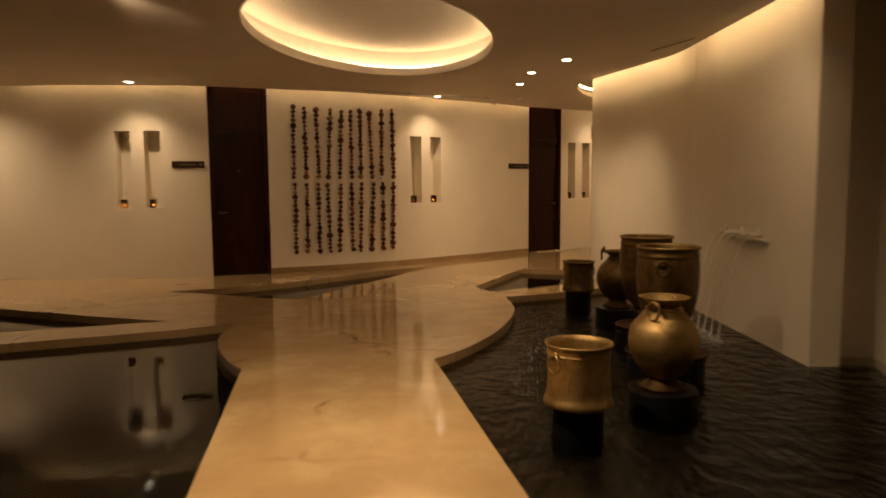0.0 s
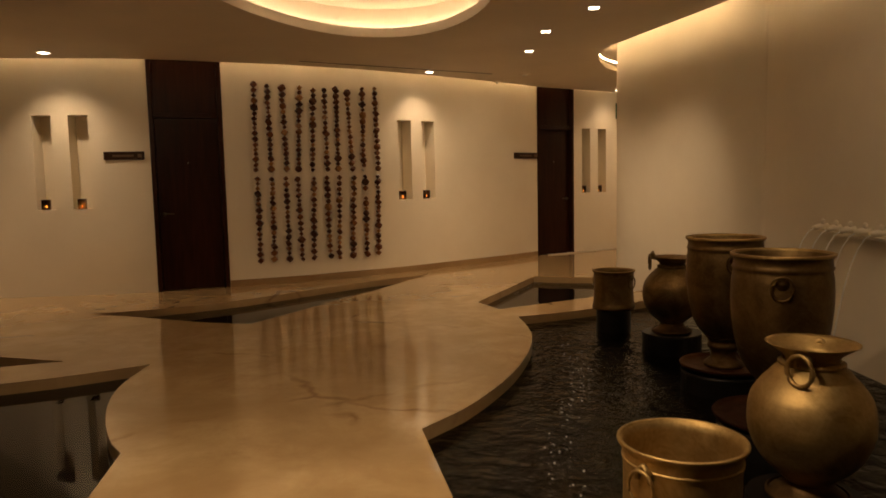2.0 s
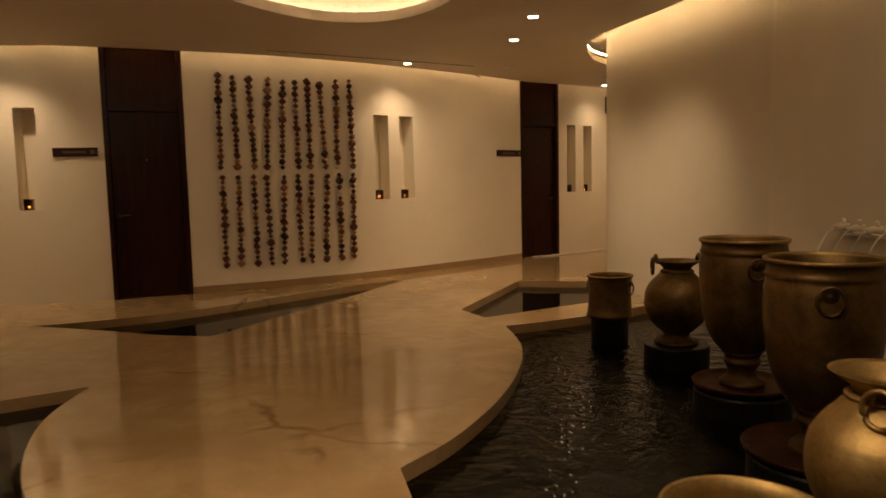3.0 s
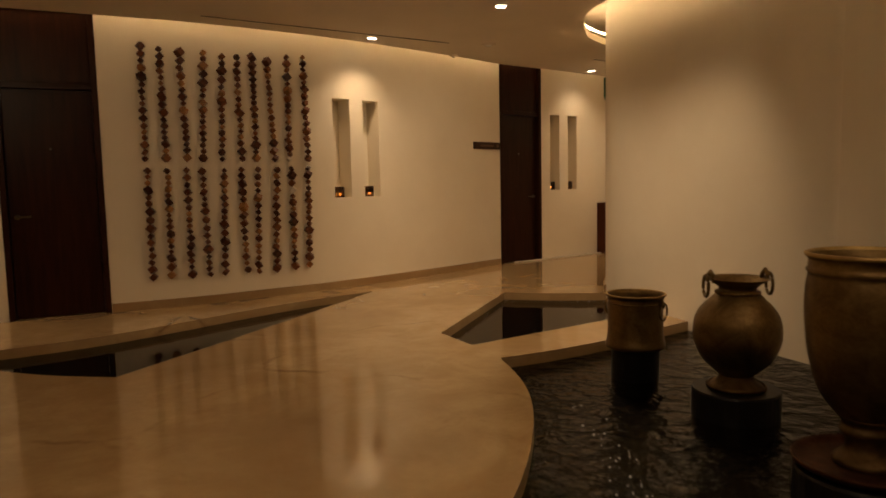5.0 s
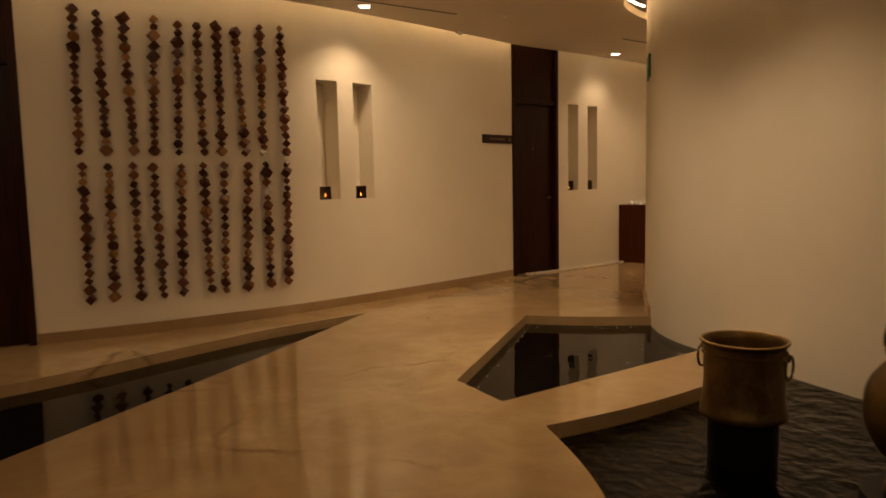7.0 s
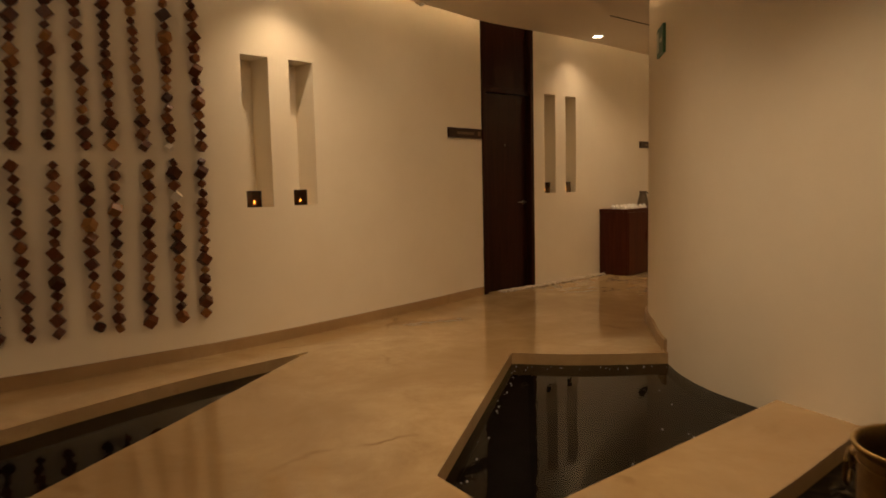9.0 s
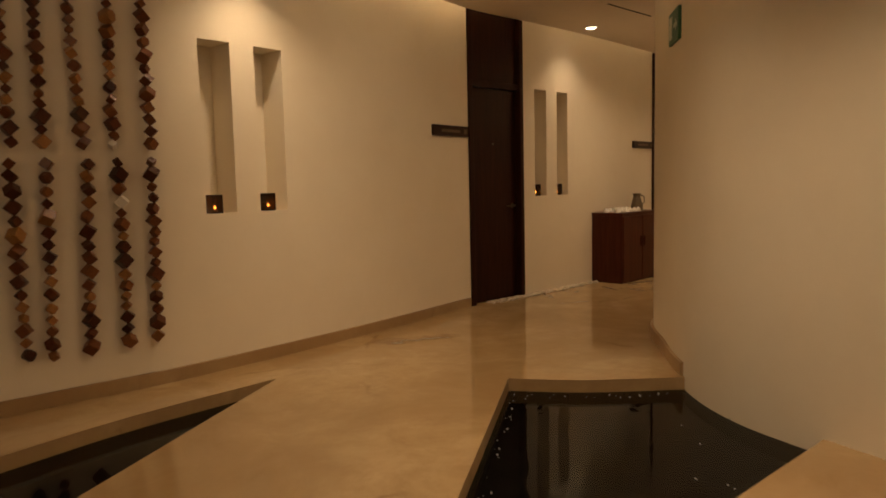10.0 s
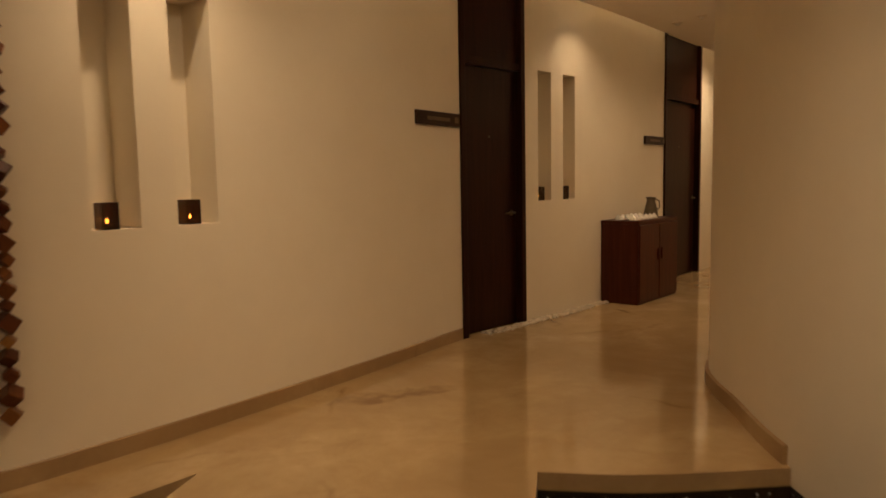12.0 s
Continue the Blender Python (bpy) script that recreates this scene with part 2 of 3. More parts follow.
def sheet(outer, holes, z, down):
    """A slab with holes through it: top at z, edges going down by 'down'."""
    bm = bmesh.new()
    edges, loops = [], []
    for pts in [outer] + holes:
        vs, es = loop_edges(bm, pts, z)
        loops.append(vs)
        edges += es
    bmesh.ops.triangle_fill(bm, use_beauty=True, use_dissolve=False, edges=edges)
    bmesh.ops.recalc_face_normals(bm, faces=bm.faces)
    if sum(f.normal.z for f in bm.faces) < 0:
        bmesh.ops.reverse_faces(bm, faces=bm.faces)
    return bm, loops


def skirt(bm, loop, z0, z1, ease=0.0):
    low = [bm.verts.new((v.co.x, v.co.y, z1)) for v in loop]
    for i in range(len(loop)):
        j = (i + 1) % len(loop)
        bm.faces.new((loop[i], loop[j], low[j], low[i]))


def rounded(pts, cuts):
    """Polyline with curved stretches: cuts is a list of ('s', [points]) or ('l', [points])."""
    out = []
    for kind, p in cuts:
        out += [tuple(q) for q in (spline(p, 8) if kind == "s" else p)]
    clean = []
    for q in out:
        if not clean or math.hypot(q[0] - clean[-1][0], q[1] - clean[-1][1]) > 1e-4:
            clean.append((float(q[0]), float(q[1])))
    return clean


# ---- plan ----
LEFT_WALL = spline([(-9, 9.75), (-5.76, 9.86), (-4.4, 10.07), (-3.69, 10.28), (-2.92, 10.66), (-2.3, 10.98), (-1.88, 11.24), (-1.52, 11.5), (-1.16, 11.76), (-0.93, 11.95),
                    (-0.51, 12.33), (0.05, 12.88), (0.61, 13.46), (1.2, 14.1), (1.86, 14.61), (2.83, 15.39), (4.44, 16.85), (6.5, 18.7)], 8)
DRUM = spline([(3.02, 8.40), (2.86, 8.82), (2.68, 9.28), (2.5, 9.74), (2.28, 10.3), (2.16, 10.65), (2.12, 11.0), (2.15, 11.35), (2.21, 11.65), (2.31, 12.02), (2.38, 12.33),
               (2.49, 12.62), (2.72, 12.95), (3.1, 13.3), (3.65, 13.8), (4.6, 14.75), (7.0, 16.8)], 8)


def wall_at(x):
    """Point on the gallery wall at x, and the normal towards the room."""
    for a, c in zip(LEFT_WALL, LEFT_WALL[1:]):
        if a[0] <= x <= c[0]:
            t = (x - a[0]) / (c[0] - a[0])
            break
    d = (c - a) / np.linalg.norm(c - a)
    i = [k for k in range(len(LEFT_WALL)) if LEFT_WALL[k] is a][0]
    b0, b1 = LEFT_WALL[max(i - 1, 0)], LEFT_WALL[min(i + 2, len(LEFT_WALL) - 1)]
    d = (1 - t) * (c - b0) / np.linalg.norm(c - b0) + t * (b1 - a) / np.linalg.norm(b1 - a)
    d /= np.linalg.norm(d)
    return a + t * (c - a), np.array((d[1], -d[0]))


def on_wall(x, z, out=0.0):
    """Pose on the gallery wall: local x along it, local -y out of it towards the room."""
    p, n = wall_at(x)
    q = p + out * n
    return pose(q[0], q[1], z, 0, 0, math.degrees(math.atan2(n[0], -n[1])))


def offset(curve, d):
    out = []
    for i, p in enumerate(curve):
        t = curve[min(i + 1, len(curve) - 1)] - curve[max(i - 1, 0)]
        t = t / np.linalg.norm(t)
        out.append((p[0] + d * t[1], p[1] - d * t[0]))
    return out


DOORS = [(-3.69, -2.905), (1.21, 1.86), (4.08, 4.97)]
NICHES = [(-5.0, -4.78), (-4.585, -4.36), (-0.86, -0.685), (-0.545, -0.375), (2.025, 2.185), (2.335, 2.495)]
NICHE_LOW, NICHE_TOP, NICHE_DEEP = 1.07, 2.215, 0.24


# ---- gallery wall with its niches and door openings ----
def gallery_wall():
    bm = bmesh.new()
    holes = [(a, c, -0.5, 2.93, 0.20, False) for a, c in DOORS] + [(a, c, NICHE_LOW, NICHE_TOP, NICHE_DEEP, True) for a, c in NICHES]
    xs = sorted({round(float(p[0]), 4) for p in LEFT_WALL} | {e for h in holes for e in h[:2]})
    xs = [x for i, x in enumerate(xs) if i == 0 or x - xs[i - 1] > 0.004 or any(x in h[:2] for h in holes)]
    zs = [-0.5, 0.5, NICHE_LOW, 1.6, NICHE_TOP, 2.93, 3.25]

    def vert(x, z, deep=0.0):
        p, n = wall_at(x)
        return bm.verts.new((p[0] - deep * n[0], p[1] - deep * n[1], z))

    front = {(i, k): vert(x, z) for i, x in enumerate(xs) for k, z in enumerate(zs)}
    for i in range(len(xs) - 1):
        for k in range(len(zs) - 1):
            cx, cz = (xs[i] + xs[i + 1]) / 2, (zs[k] + zs[k + 1]) / 2
            if not any(h[0] < cx < h[1] and h[2] < cz < h[3] for h in holes):
                bm.faces.new((front[i, k], front[i + 1, k], front[i + 1, k + 1], front[i, k + 1]))
    for a, c, z0, z1, deep, back in holes:
        w = [x for x in xs if a <= x <= c]
        for x in (a, c):
            q = [vert(x, z0), vert(x, z1), vert(x, z1, deep), vert(x, z0, deep)]
            bm.faces.new(q if x == a else q[::-1])
        for x0, x1 in zip(w, w[1:]):
            bm.faces.new((vert(x0, z1), vert(x1, z1), vert(x1, z1, deep), vert(x0, z1, deep)))
            if back:
                bm.faces.new((vert(x0, z0, deep), vert(x1, z0, deep), vert(x1, z0), vert(x0, z0)))
                bm.faces.new((vert(x0, z0, deep), vert(x1, z0, deep), vert(x1, z1, deep), vert(x0, z1, deep)))
    for x0, x1 in zip(xs, xs[1:]):
        bm.faces.new((vert(x0, -0.5, 0.3), vert(x1, -0.5, 0.3), vert(x1, 3.25, 0.3), vert(x0, 3.25, 0.3)))
    bmesh.ops.remove_doubles(bm, verts=bm.verts, dist=0.0005)
    ob = part("wall_gallery", bm, M_WALL)
    return tagged(ob, "long curved cream plaster wall with recessed niches", "wall", kind="structure")


def drum_wall():
    bm = bmesh.new()
    outer = DRUM
    inner = offset(DRUM, 0.25)
    for src, z0, z1 in ((outer, WATER - 0.006, 3.25), (inner, WATER - 0.006, 3.25)):
        for a, c in zip(src, src[1:]):
            bm.faces.new([bm.verts.new(q) for q in ((a[0], a[1], z0), (c[0], c[1], z0), (c[0], c[1], z1), (a[0], a[1], z1))])
    for i in (0, -1):
        a, c = outer[i], inner[i]
        bm.faces.new([bm.verts.new(q) for q in ((a[0], a[1], WATER - 0.006), (c[0], c[1], WATER - 0.006), (c[0], c[1], 3.25), (a[0], a[1], 3.25))])
    bmesh.ops.remove_doubles(bm, verts=bm.verts, dist=0.0005)
    ob = part("wall_drum", bm, M_WALL, smooth=True)
    return tagged(ob, "large smooth cream plaster wall curving like a drum", "wall", kind="structure")


def straight_wall(name, x0, x1, y0, y1, label):
    return tagged(part(name, box(x0, x1, y0, y1, -0.5, 3.25), M_WALL), label, "wall", kind="structure")


gallery_wall()
drum_wall()
bm = bmesh.new()
for a, c in zip(DRUM, DRUM[1:]):
    if a[1] < 11.5:
        bm.faces.new([bm.verts.new(q) for q in ((a[0], a[1], -0.45), (c[0], c[1], -0.45), (c[0], c[1], WATER - 0.006), (a[0], a[1], WATER - 0.006))])
tagged(part("pool_lining_drum", bm, M_BOTTOM), "dark slate lining of the pool under the drum wall", "pool lining", kind="structure")
# the fountain wall stands askew: local x runs along it from the drum towards the entrance, local y into it
FOUNTAIN_LEN = 2.66
FOUNTAIN = pose(3.02, 8.40, 0, 0, 0, math.degrees(math.atan2(-1.0, 0.105)))
tagged(part("pool_lining_fountain", box(0, FOUNTAIN_LEN, 0.0, 0.25, -0.45, WATER - 0.006), M_BOTTOM, m=FOUNTAIN), "dark slate lining of the pool under the fountain wall", "pool lining", kind="structure")
tagged(part("wall_fountain", box(0, FOUNTAIN_LEN, 0.0, 0.25, WATER - 0.006, 3.25), M_WALL, m=FOUNTAIN), "plain cream plaster wall beside the dark pool", "wall", kind="structure")
straight_wall("wall_entrance", 3.95, 4.15, -4, 6.3, "plain cream plaster wall set back beside the pool")
straight_wall("wall_return", 3.56, 3.95, 6.1, 6.3, "short cream plaster return beside the fountain wall")
straight_wall("wall_south", -9, 3.95, -4.25, -4, "plain cream plaster wall closing the hall")
straight_wall("wall_west", -9.25, -9, -4, 9.9, "plain cream plaster wall closing the hall")
straight_wall("wall_corridor_end", 6.3, 6.5, 16.0, 18.9, "plain cream plaster wall at the corridor end")


# ---- floor with its pools ----
POOL_WALL = rounded(None, [("s", [(-3.69, 8.78), (-3.11, 9.06), (-2.36, 9.64), (-1.57, 10.62), (-1.1, 11.16), (-0.41, 11.77)]),
                           ("s", [(-0.41, 11.77), (-0.69, 11.0), (-0.975, 10.2), (-1.115, 9.84), (-1.47, 8.9), (-1.72, 8.26)]),
                           ("s", [(-1.72, 8.26), (-2.25, 8.35), (-2.87, 8.56), (-3.69, 8.78)])])[:-1]
POOL_DRUM = rounded(None, [("l", [(0.635, 9.0), (0.39, 9.44), (1.06, 11.49)]), ("s", [(1.06, 11.49), (1.52, 11.37), (2.14, 11.32)]), ("l", [(2.45, 11.3), (2.62, 10.43)])])
POOL_POTS = rounded(None, [("s", [(0.285, 5.47), (0.53, 5.9), (0.76, 6.55), (0.89, 7.2), (0.93, 7.7), (0.905, 8.12), (0.82, 8.6)]),
                           ("s", [(0.82, 8.6), (1.25, 8.82), (1.72, 9.13), (2.37, 9.64), (2.9, 10.05)]), ("l", [(4.0, 10.05), (4.0, -1.2), (2.21, -1.2)])])
POOL_WEST = rounded(None, [("s", [(-1.92, 6.76), (-1.86, 6.3), (-1.75, 5.95), (-1.565, 5.58), (-1.33, 5.23), (-1.17, 5.06)]),
                           ("l", [(-0.78, 3.66), (0.56, -1.2), (-8.6, -1.2), (-8.6, 3.1), (-2.89, 6.13), (-2.42, 6.39)])])
POOL_TIP = [(-2.66, 6.84), (-3.59, 7.03), (-4.12, 7.18), (-8.6, 8.4), (-8.6, 4.05), (-3.53, 6.43)]
POOLS = [POOL_WALL, POOL_DRUM, POOL_POTS, POOL_WEST, POOL_TIP]

bm, loops = sheet([(-9.3, -4.3), (7.5, -4.3), (7.5, 19.5), (-9.3, 19.5)], POOLS, 0.0, 0.4)
tagged(part("floor", bm, M_FLOOR), "polished cream marble floor with faint brown veins", "floor", kind="structure")
for pts in POOLS:
    bm = bmesh.new()
    vs = [bm.verts.new((p[0], p[1], 0.0)) for p in pts]
    skirt(bm, vs, 0.0, WATER - 0.004)
    tagged(part("pool_edge", bm, M_PLINTH), "cream marble edge of a shallow pool", "pool edge", "pool edges", "structure")
    bm = bmesh.new()
    vs = [bm.verts.new((p[0], p[1], WATER - 0.004)) for p in pts]
    skirt(bm, vs, WATER - 0.004, -0.42)
    tagged(part("pool_lining", bm, M_BOTTOM), "dark slate lining of a shallow pool under water", "pool lining", "pool linings", "structure")
for pts in POOLS:
    bm = bmesh.new()
    _, es = loop_edges(bm, pts, WATER)
    bmesh.ops.triangle_fill(bm, use_beauty=True, edges=es)
    bmesh.ops.recalc_face_normals(bm, faces=bm.faces)
    if sum(f.normal.z for f in bm.faces) < 0:
        bmesh.ops.reverse_faces(bm, faces=bm.faces)
    ob = tagged(part("water", bm, M_RIPPLE if pts is POOL_POTS else M_WATER), "still dark water in a shallow marble-edged pool", "water", "pools", "structure")
    ob.visible_shadow = False
tagged(part("pool_bottom", box(-9.3, 4.1, -1.6, 12.2, -0.46, -0.30), M_BOTTOM), "dark slate bed under the pool water", "pool bed", kind="structure")


def wall_strip(name, x0, x1, z0, z1, proud, mat, label):
    bm = bmesh.new()
    n = max(2, int((x1 - x0) / 0.06))
    rows = []
    for i in range(n + 1):
        p, q = wall_at(x0 + (x1 - x0) * i / n)
        a, c = p - 0.01 * q, p + proud * q
        rows.append([bm.verts.new(v) for v in ((a[0], a[1], z0), (c[0], c[1], z0), (c[0], c[1], z1 - 0.004), (c[0] - 0.004 * q[0], c[1] - 0.004 * q[1], z1), (a[0], a[1], z1))])
    for a, c in zip(rows, rows[1:]):
        for k in range(4):
            bm.faces.new((a[k], c[k], c[k + 1], a[k + 1]))
    bm.faces.new(rows[0])
    bm.faces.new(rows[-1][::-1])
    bmesh.ops.recalc_face_normals(bm, faces=bm.faces)
    return tagged(part(name, bm, mat), label, "baseboard", kind="structure")


wall_strip("baseboard", -2.9, 1.2, 0.0, 0.088, 0.014, M_SKIRT, "low marble skirting along the curved wall")
bm = bmesh.new()
seg = [p for p in DRUM if p[1] > 11.315]
a, c = offset(seg, 0.0), offset(seg, 0.022)
rows = [[bm.verts.new(v) for v in ((p[0], p[1], 0), (q[0], q[1], 0), (q[0], q[1], 0.085), (p[0], p[1], 0.09))] for p, q in zip([(s[0] + 0.02, s[1]) for s in seg], [(2 * s[0] - o[0], 2 * s[1] - o[1]) for s, o in zip(seg, c)])]
for p, q in zip(rows, rows[1:]):
    for k in range(3):
        bm.faces.new((p[k], q[k], q[k + 1], p[k + 1]))
bm.faces.new(rows[0])
bmesh.ops.recalc_face_normals(bm, faces=bm.faces)
tagged(part("baseboard_drum", bm, M_SKIRT), "low marble skirting round the drum wall", "baseboard", kind="structure")

# ---- ceiling: sheet with an oval recess, light slots along the walls, slab above ----
OVAL_C, OVAL_A, OVAL_B = (-0.47, 7.22), 1.19, 2.24


def oval(grow, n=72):
    return [(OVAL_C[0] + (OVAL_A + grow) * math.cos(2 * math.pi * i / n), OVAL_C[1] + (OVAL_B + grow) * math.sin(2 * math.pi * i / n)) for i in range(n)]


LEFT_SLOT, DRUM_SLOT = 0.11, 0.23
left_edge = offset(LEFT_WALL, LEFT_SLOT)


def drum_gap(y, extra=0.0):
    """Width of the light slot round the drum: it closes where the corridor begins."""
    k = min(1.0, max(0.0, (13.05 - y) / 0.95))
    return (DRUM_SLOT + extra) * k - 0.03 * (1 - k)


def drum_side(extra=0.0):
    return [(2 * p[0] - q[0], 2 * p[1] - q[1]) for p, q in zip(DRUM, [offset(DRUM, drum_gap(c[1], extra))[i] for i, c in enumerate(DRUM)])]


drum_edge = [p for p in drum_side() if p[1] > 8.5]
SLOT_FOUNTAIN = 0.24
outer = left_edge + [(7.6, 18.9), (7.6, 16.9)] + drum_edge[::-1] + [tuple((FOUNTAIN @ Vector((u, -SLOT_FOUNTAIN, 0)))[:2]) for u in (0.25, FOUNTAIN_LEN)] + [(4.0, 5.7), (4.0, -4.1), (-9.1, -4.1)]
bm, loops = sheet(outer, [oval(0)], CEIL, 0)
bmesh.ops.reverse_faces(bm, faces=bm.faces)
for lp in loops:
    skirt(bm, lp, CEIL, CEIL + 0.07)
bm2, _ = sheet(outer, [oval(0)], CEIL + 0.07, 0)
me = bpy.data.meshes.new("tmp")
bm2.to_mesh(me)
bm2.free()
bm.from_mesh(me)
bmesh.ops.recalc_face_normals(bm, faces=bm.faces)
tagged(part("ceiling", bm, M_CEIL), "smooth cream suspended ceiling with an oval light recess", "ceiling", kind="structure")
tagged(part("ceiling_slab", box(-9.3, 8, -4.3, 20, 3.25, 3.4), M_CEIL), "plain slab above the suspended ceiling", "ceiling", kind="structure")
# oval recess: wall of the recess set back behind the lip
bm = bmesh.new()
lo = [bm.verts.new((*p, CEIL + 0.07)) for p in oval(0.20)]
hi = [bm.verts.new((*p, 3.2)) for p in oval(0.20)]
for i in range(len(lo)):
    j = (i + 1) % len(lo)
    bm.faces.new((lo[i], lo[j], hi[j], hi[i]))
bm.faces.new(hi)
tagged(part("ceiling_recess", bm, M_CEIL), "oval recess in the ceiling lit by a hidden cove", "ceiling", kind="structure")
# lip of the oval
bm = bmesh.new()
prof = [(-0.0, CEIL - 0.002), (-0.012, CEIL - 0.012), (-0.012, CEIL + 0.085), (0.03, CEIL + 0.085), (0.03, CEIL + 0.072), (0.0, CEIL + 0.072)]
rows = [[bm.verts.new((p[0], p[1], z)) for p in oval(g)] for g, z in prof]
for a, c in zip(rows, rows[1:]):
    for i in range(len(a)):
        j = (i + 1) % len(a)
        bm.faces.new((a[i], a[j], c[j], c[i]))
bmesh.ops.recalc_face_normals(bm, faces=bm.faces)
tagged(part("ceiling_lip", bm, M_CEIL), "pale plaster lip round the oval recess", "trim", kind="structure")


def cove(name, pts, z, r, closed, mat, label):
    return tagged(part(name, tube([(p[0], p[1], z) for p in pts], r, 6, closed), mat), label, "cove light", "cove lights")


cove("cove_light", oval(0.12), CEIL + 0.10, 0.014, True, M_LED_OVAL, "warm white light strip hidden in the oval ceiling cove")
behind = offset(LEFT_WALL, LEFT_SLOT + 0.03)[6:]
cove("cove_light", [p for p in behind if p[0] < 1.55], CEIL + 0.25, 0.008, False, M_LED_WALL, "warm white light strip hidden above the curved wall")
cove("cove_light", [p for p in behind if p[0] > 1.6], CEIL + 0.25, 0.008, False, M_LED_CORRIDOR, "warm white light strip hidden above the corridor wall")
cove("cove_light", [p for p in drum_side(0.035) if 8.5 < p[1] < 12.75], CEIL + 0.13, 0.010, False, M_LED_DRUM, "warm white light strip hidden above the drum wall")

cove("cove_light", [(FOUNTAIN @ Vector((u, -SLOT_FOUNTAIN - 0.03, 0)))[:2] for u in (0.3, 1.0, 1.8, FOUNTAIN_LEN - 0.05)], CEIL + 0.13, 0.010, False, M_LED_FOUNTAIN, "warm white light strip hidden above the fountain wall")


def downlight(x, y, beams, soft=0.05):
    """A recessed gimbal fitting; each beam is (power, cone in degrees, what it points at or None for straight down)."""
    t = thing("downlight", pose(x, y, CEIL), "small recessed square downlight with a bright lens in the ceiling", "downlight", "downlights")
    part("trim_plate", box(-0.06, 0.06, -0.06, 0.06, -0.006, 0.004, 0.002), M_CEIL, t)
    part("lens", box(-0.045, 0.045, -0.045, 0.045, -0.010, -0.004, 0.002), M_LAMP, t, "glowing lens")
    for power, size, target in beams:
        lamp = bpy.data.lights.new("spot", "SPOT")
        lamp.energy, lamp.color, lamp.spot_size, lamp.spot_blend, lamp.shadow_soft_size = SPOT * power, (1.0, 0.70, 0.42), radians(size), 1.0, soft
        new("spot", lamp).matrix_basis = look((x, y, CEIL - 0.02), target or (x, y + 0.0001, 0))
    return t


# over the niches
downlight(-4.5, 9.54, [(0.38, 118, None)])
downlight(-0.37, 11.95, [(0.29, 118, None)])
downlight(2.67, 14.78, [(0.15, 125, None)])
# over the pool by the drum: turned towards the artwork, the gallery wall and the drum
downlight(1.15, 9.52, [(0.46, 126, None), (0.15, 80, (-2.0, 11.1, 1.1))], 0.08)
downlight(1.0, 10.62, [(0.33, 126, None), (0.55, 84, (0.5, 13.3, 0.8))], 0.08)
downlight(1.54, 8.57, [(0.05, 126, None), (0.30, 64, (2.5, 9.75, 0.75))], 0.08)
# unseen lamps of the same kind, nearer the entrance, in the west bay and down the corridor
# added out of view to brighten the artwork wall
downlight(-2.1, 4.9, [(0.70, 56, (-2.1, 11.0, 1.45))])
# these two are inferred from the lit floor and pots
downlight(0.0, 3.3, [(1.6, 150, None)])
downlight(1.75, 4.2, [(0.19, 150, None)])
# the rest are added out of view to lift fountain wall, west bay and corridor
downlight(2.45, 5.4, [(0.2, 95, (3.2, 7.0, 0.9))])
downlight(-7.0, 8.9, [(0.57, 150, None)])
downlight(-5.2, 7.6, [(0.24, 150, None)])
downlight(3.78, 14.5, [(0.33, 150, None)])
downlight(5.3, 16.9, [(0.4, 150, None)])


def air_slot(x0, y0, x1, y1):
    d = math.hypot(x1 - x0, y1 - y0)
    m = pose((x0 + x1) / 2, (y0 + y1) / 2, CEIL, 0, 0, math.degrees(math.atan2(y1 - y0, x1 - x0)))
    tagged(part("air_slot", box(-d / 2, d / 2, -0.009, 0.009, -0.004, 0.002), M_SLOT, m=m), "narrow dark air slot in the ceiling", "air vent", "air slots")


for s in ((-1.88, 10.72, 0.5, 12.35), (2.5, 13.76, 3.12, 14.25), (2.44, 8.14, 2.74, 7.5)):
    air_slot(*s)


def ceiling_disc(name, x, y, r, label):
    t = thing(name, pose(x, y, CEIL), label, name.replace("_", " "))
    part("base", lathe([(0, -0.012), (r * 0.8, -0.012), (r, -0.006), (r, 0.002), (0, 0.002)], 32), M_CEIL, t, smooth=True)
    part("sensor", lathe([(0, -0.03), (r * 0.3, -0.03), (r * 0.45, -0.022), (r * 0.5, -0.011), (0, -0.011)], 24), M_WHITE, t, smooth=True)


ceiling_disc("ceiling_speaker", 0.98, 12.5, 0.09, "round cream ceiling speaker cover")
ceiling_disc("smoke_detector", 3.85, 15.77, 0.06, "small round smoke detector on the ceiling")
ceiling_disc("smoke_detector", 3.95, 15.45, 0.05, "small round smoke detector on the ceiling")
ceiling_disc("smoke_detector", 0.56, 13.2, 0.06, "small round smoke detector near the wall")


# ---- doors ----
def door(x0, x1, handle_side):
    p, q = wall_at(x0)[0], wall_at(x1)[0]
    w = math.hypot(*(q - p))
    m = pose(p[0], p[1], 0, 0, 0, math.degrees(math.atan2(q[1] - p[1], q[0] - p[0])))
    t = thing("door", m, "closed tall dark-stained wooden door with a panel above", "door", "dark doors", "structure")
    for a in (0.0, w - 0.055):
        part("jamb", box(a, a + 0.055, -0.02, 0.18, 0.0, 2.95, 0.004), M_DOOR, t)
    part("header_rail", box(0.055, w - 0.055, 0.0, 0.17, 2.18, 2.24, 0.004), M_DOOR, t)
    part("header_panel", box(0.055, w - 0.055, 0.03, 0.15, 2.242, 2.95, 0.004), M_DOOR, t)
    leaf = part("leaf", box(0.058, w - 0.058, 0.05, 0.095, 0.006, 2.176, 0.003), M_DOOR, t)
    hx = w - 0.12 if handle_side > 0 else 0.12
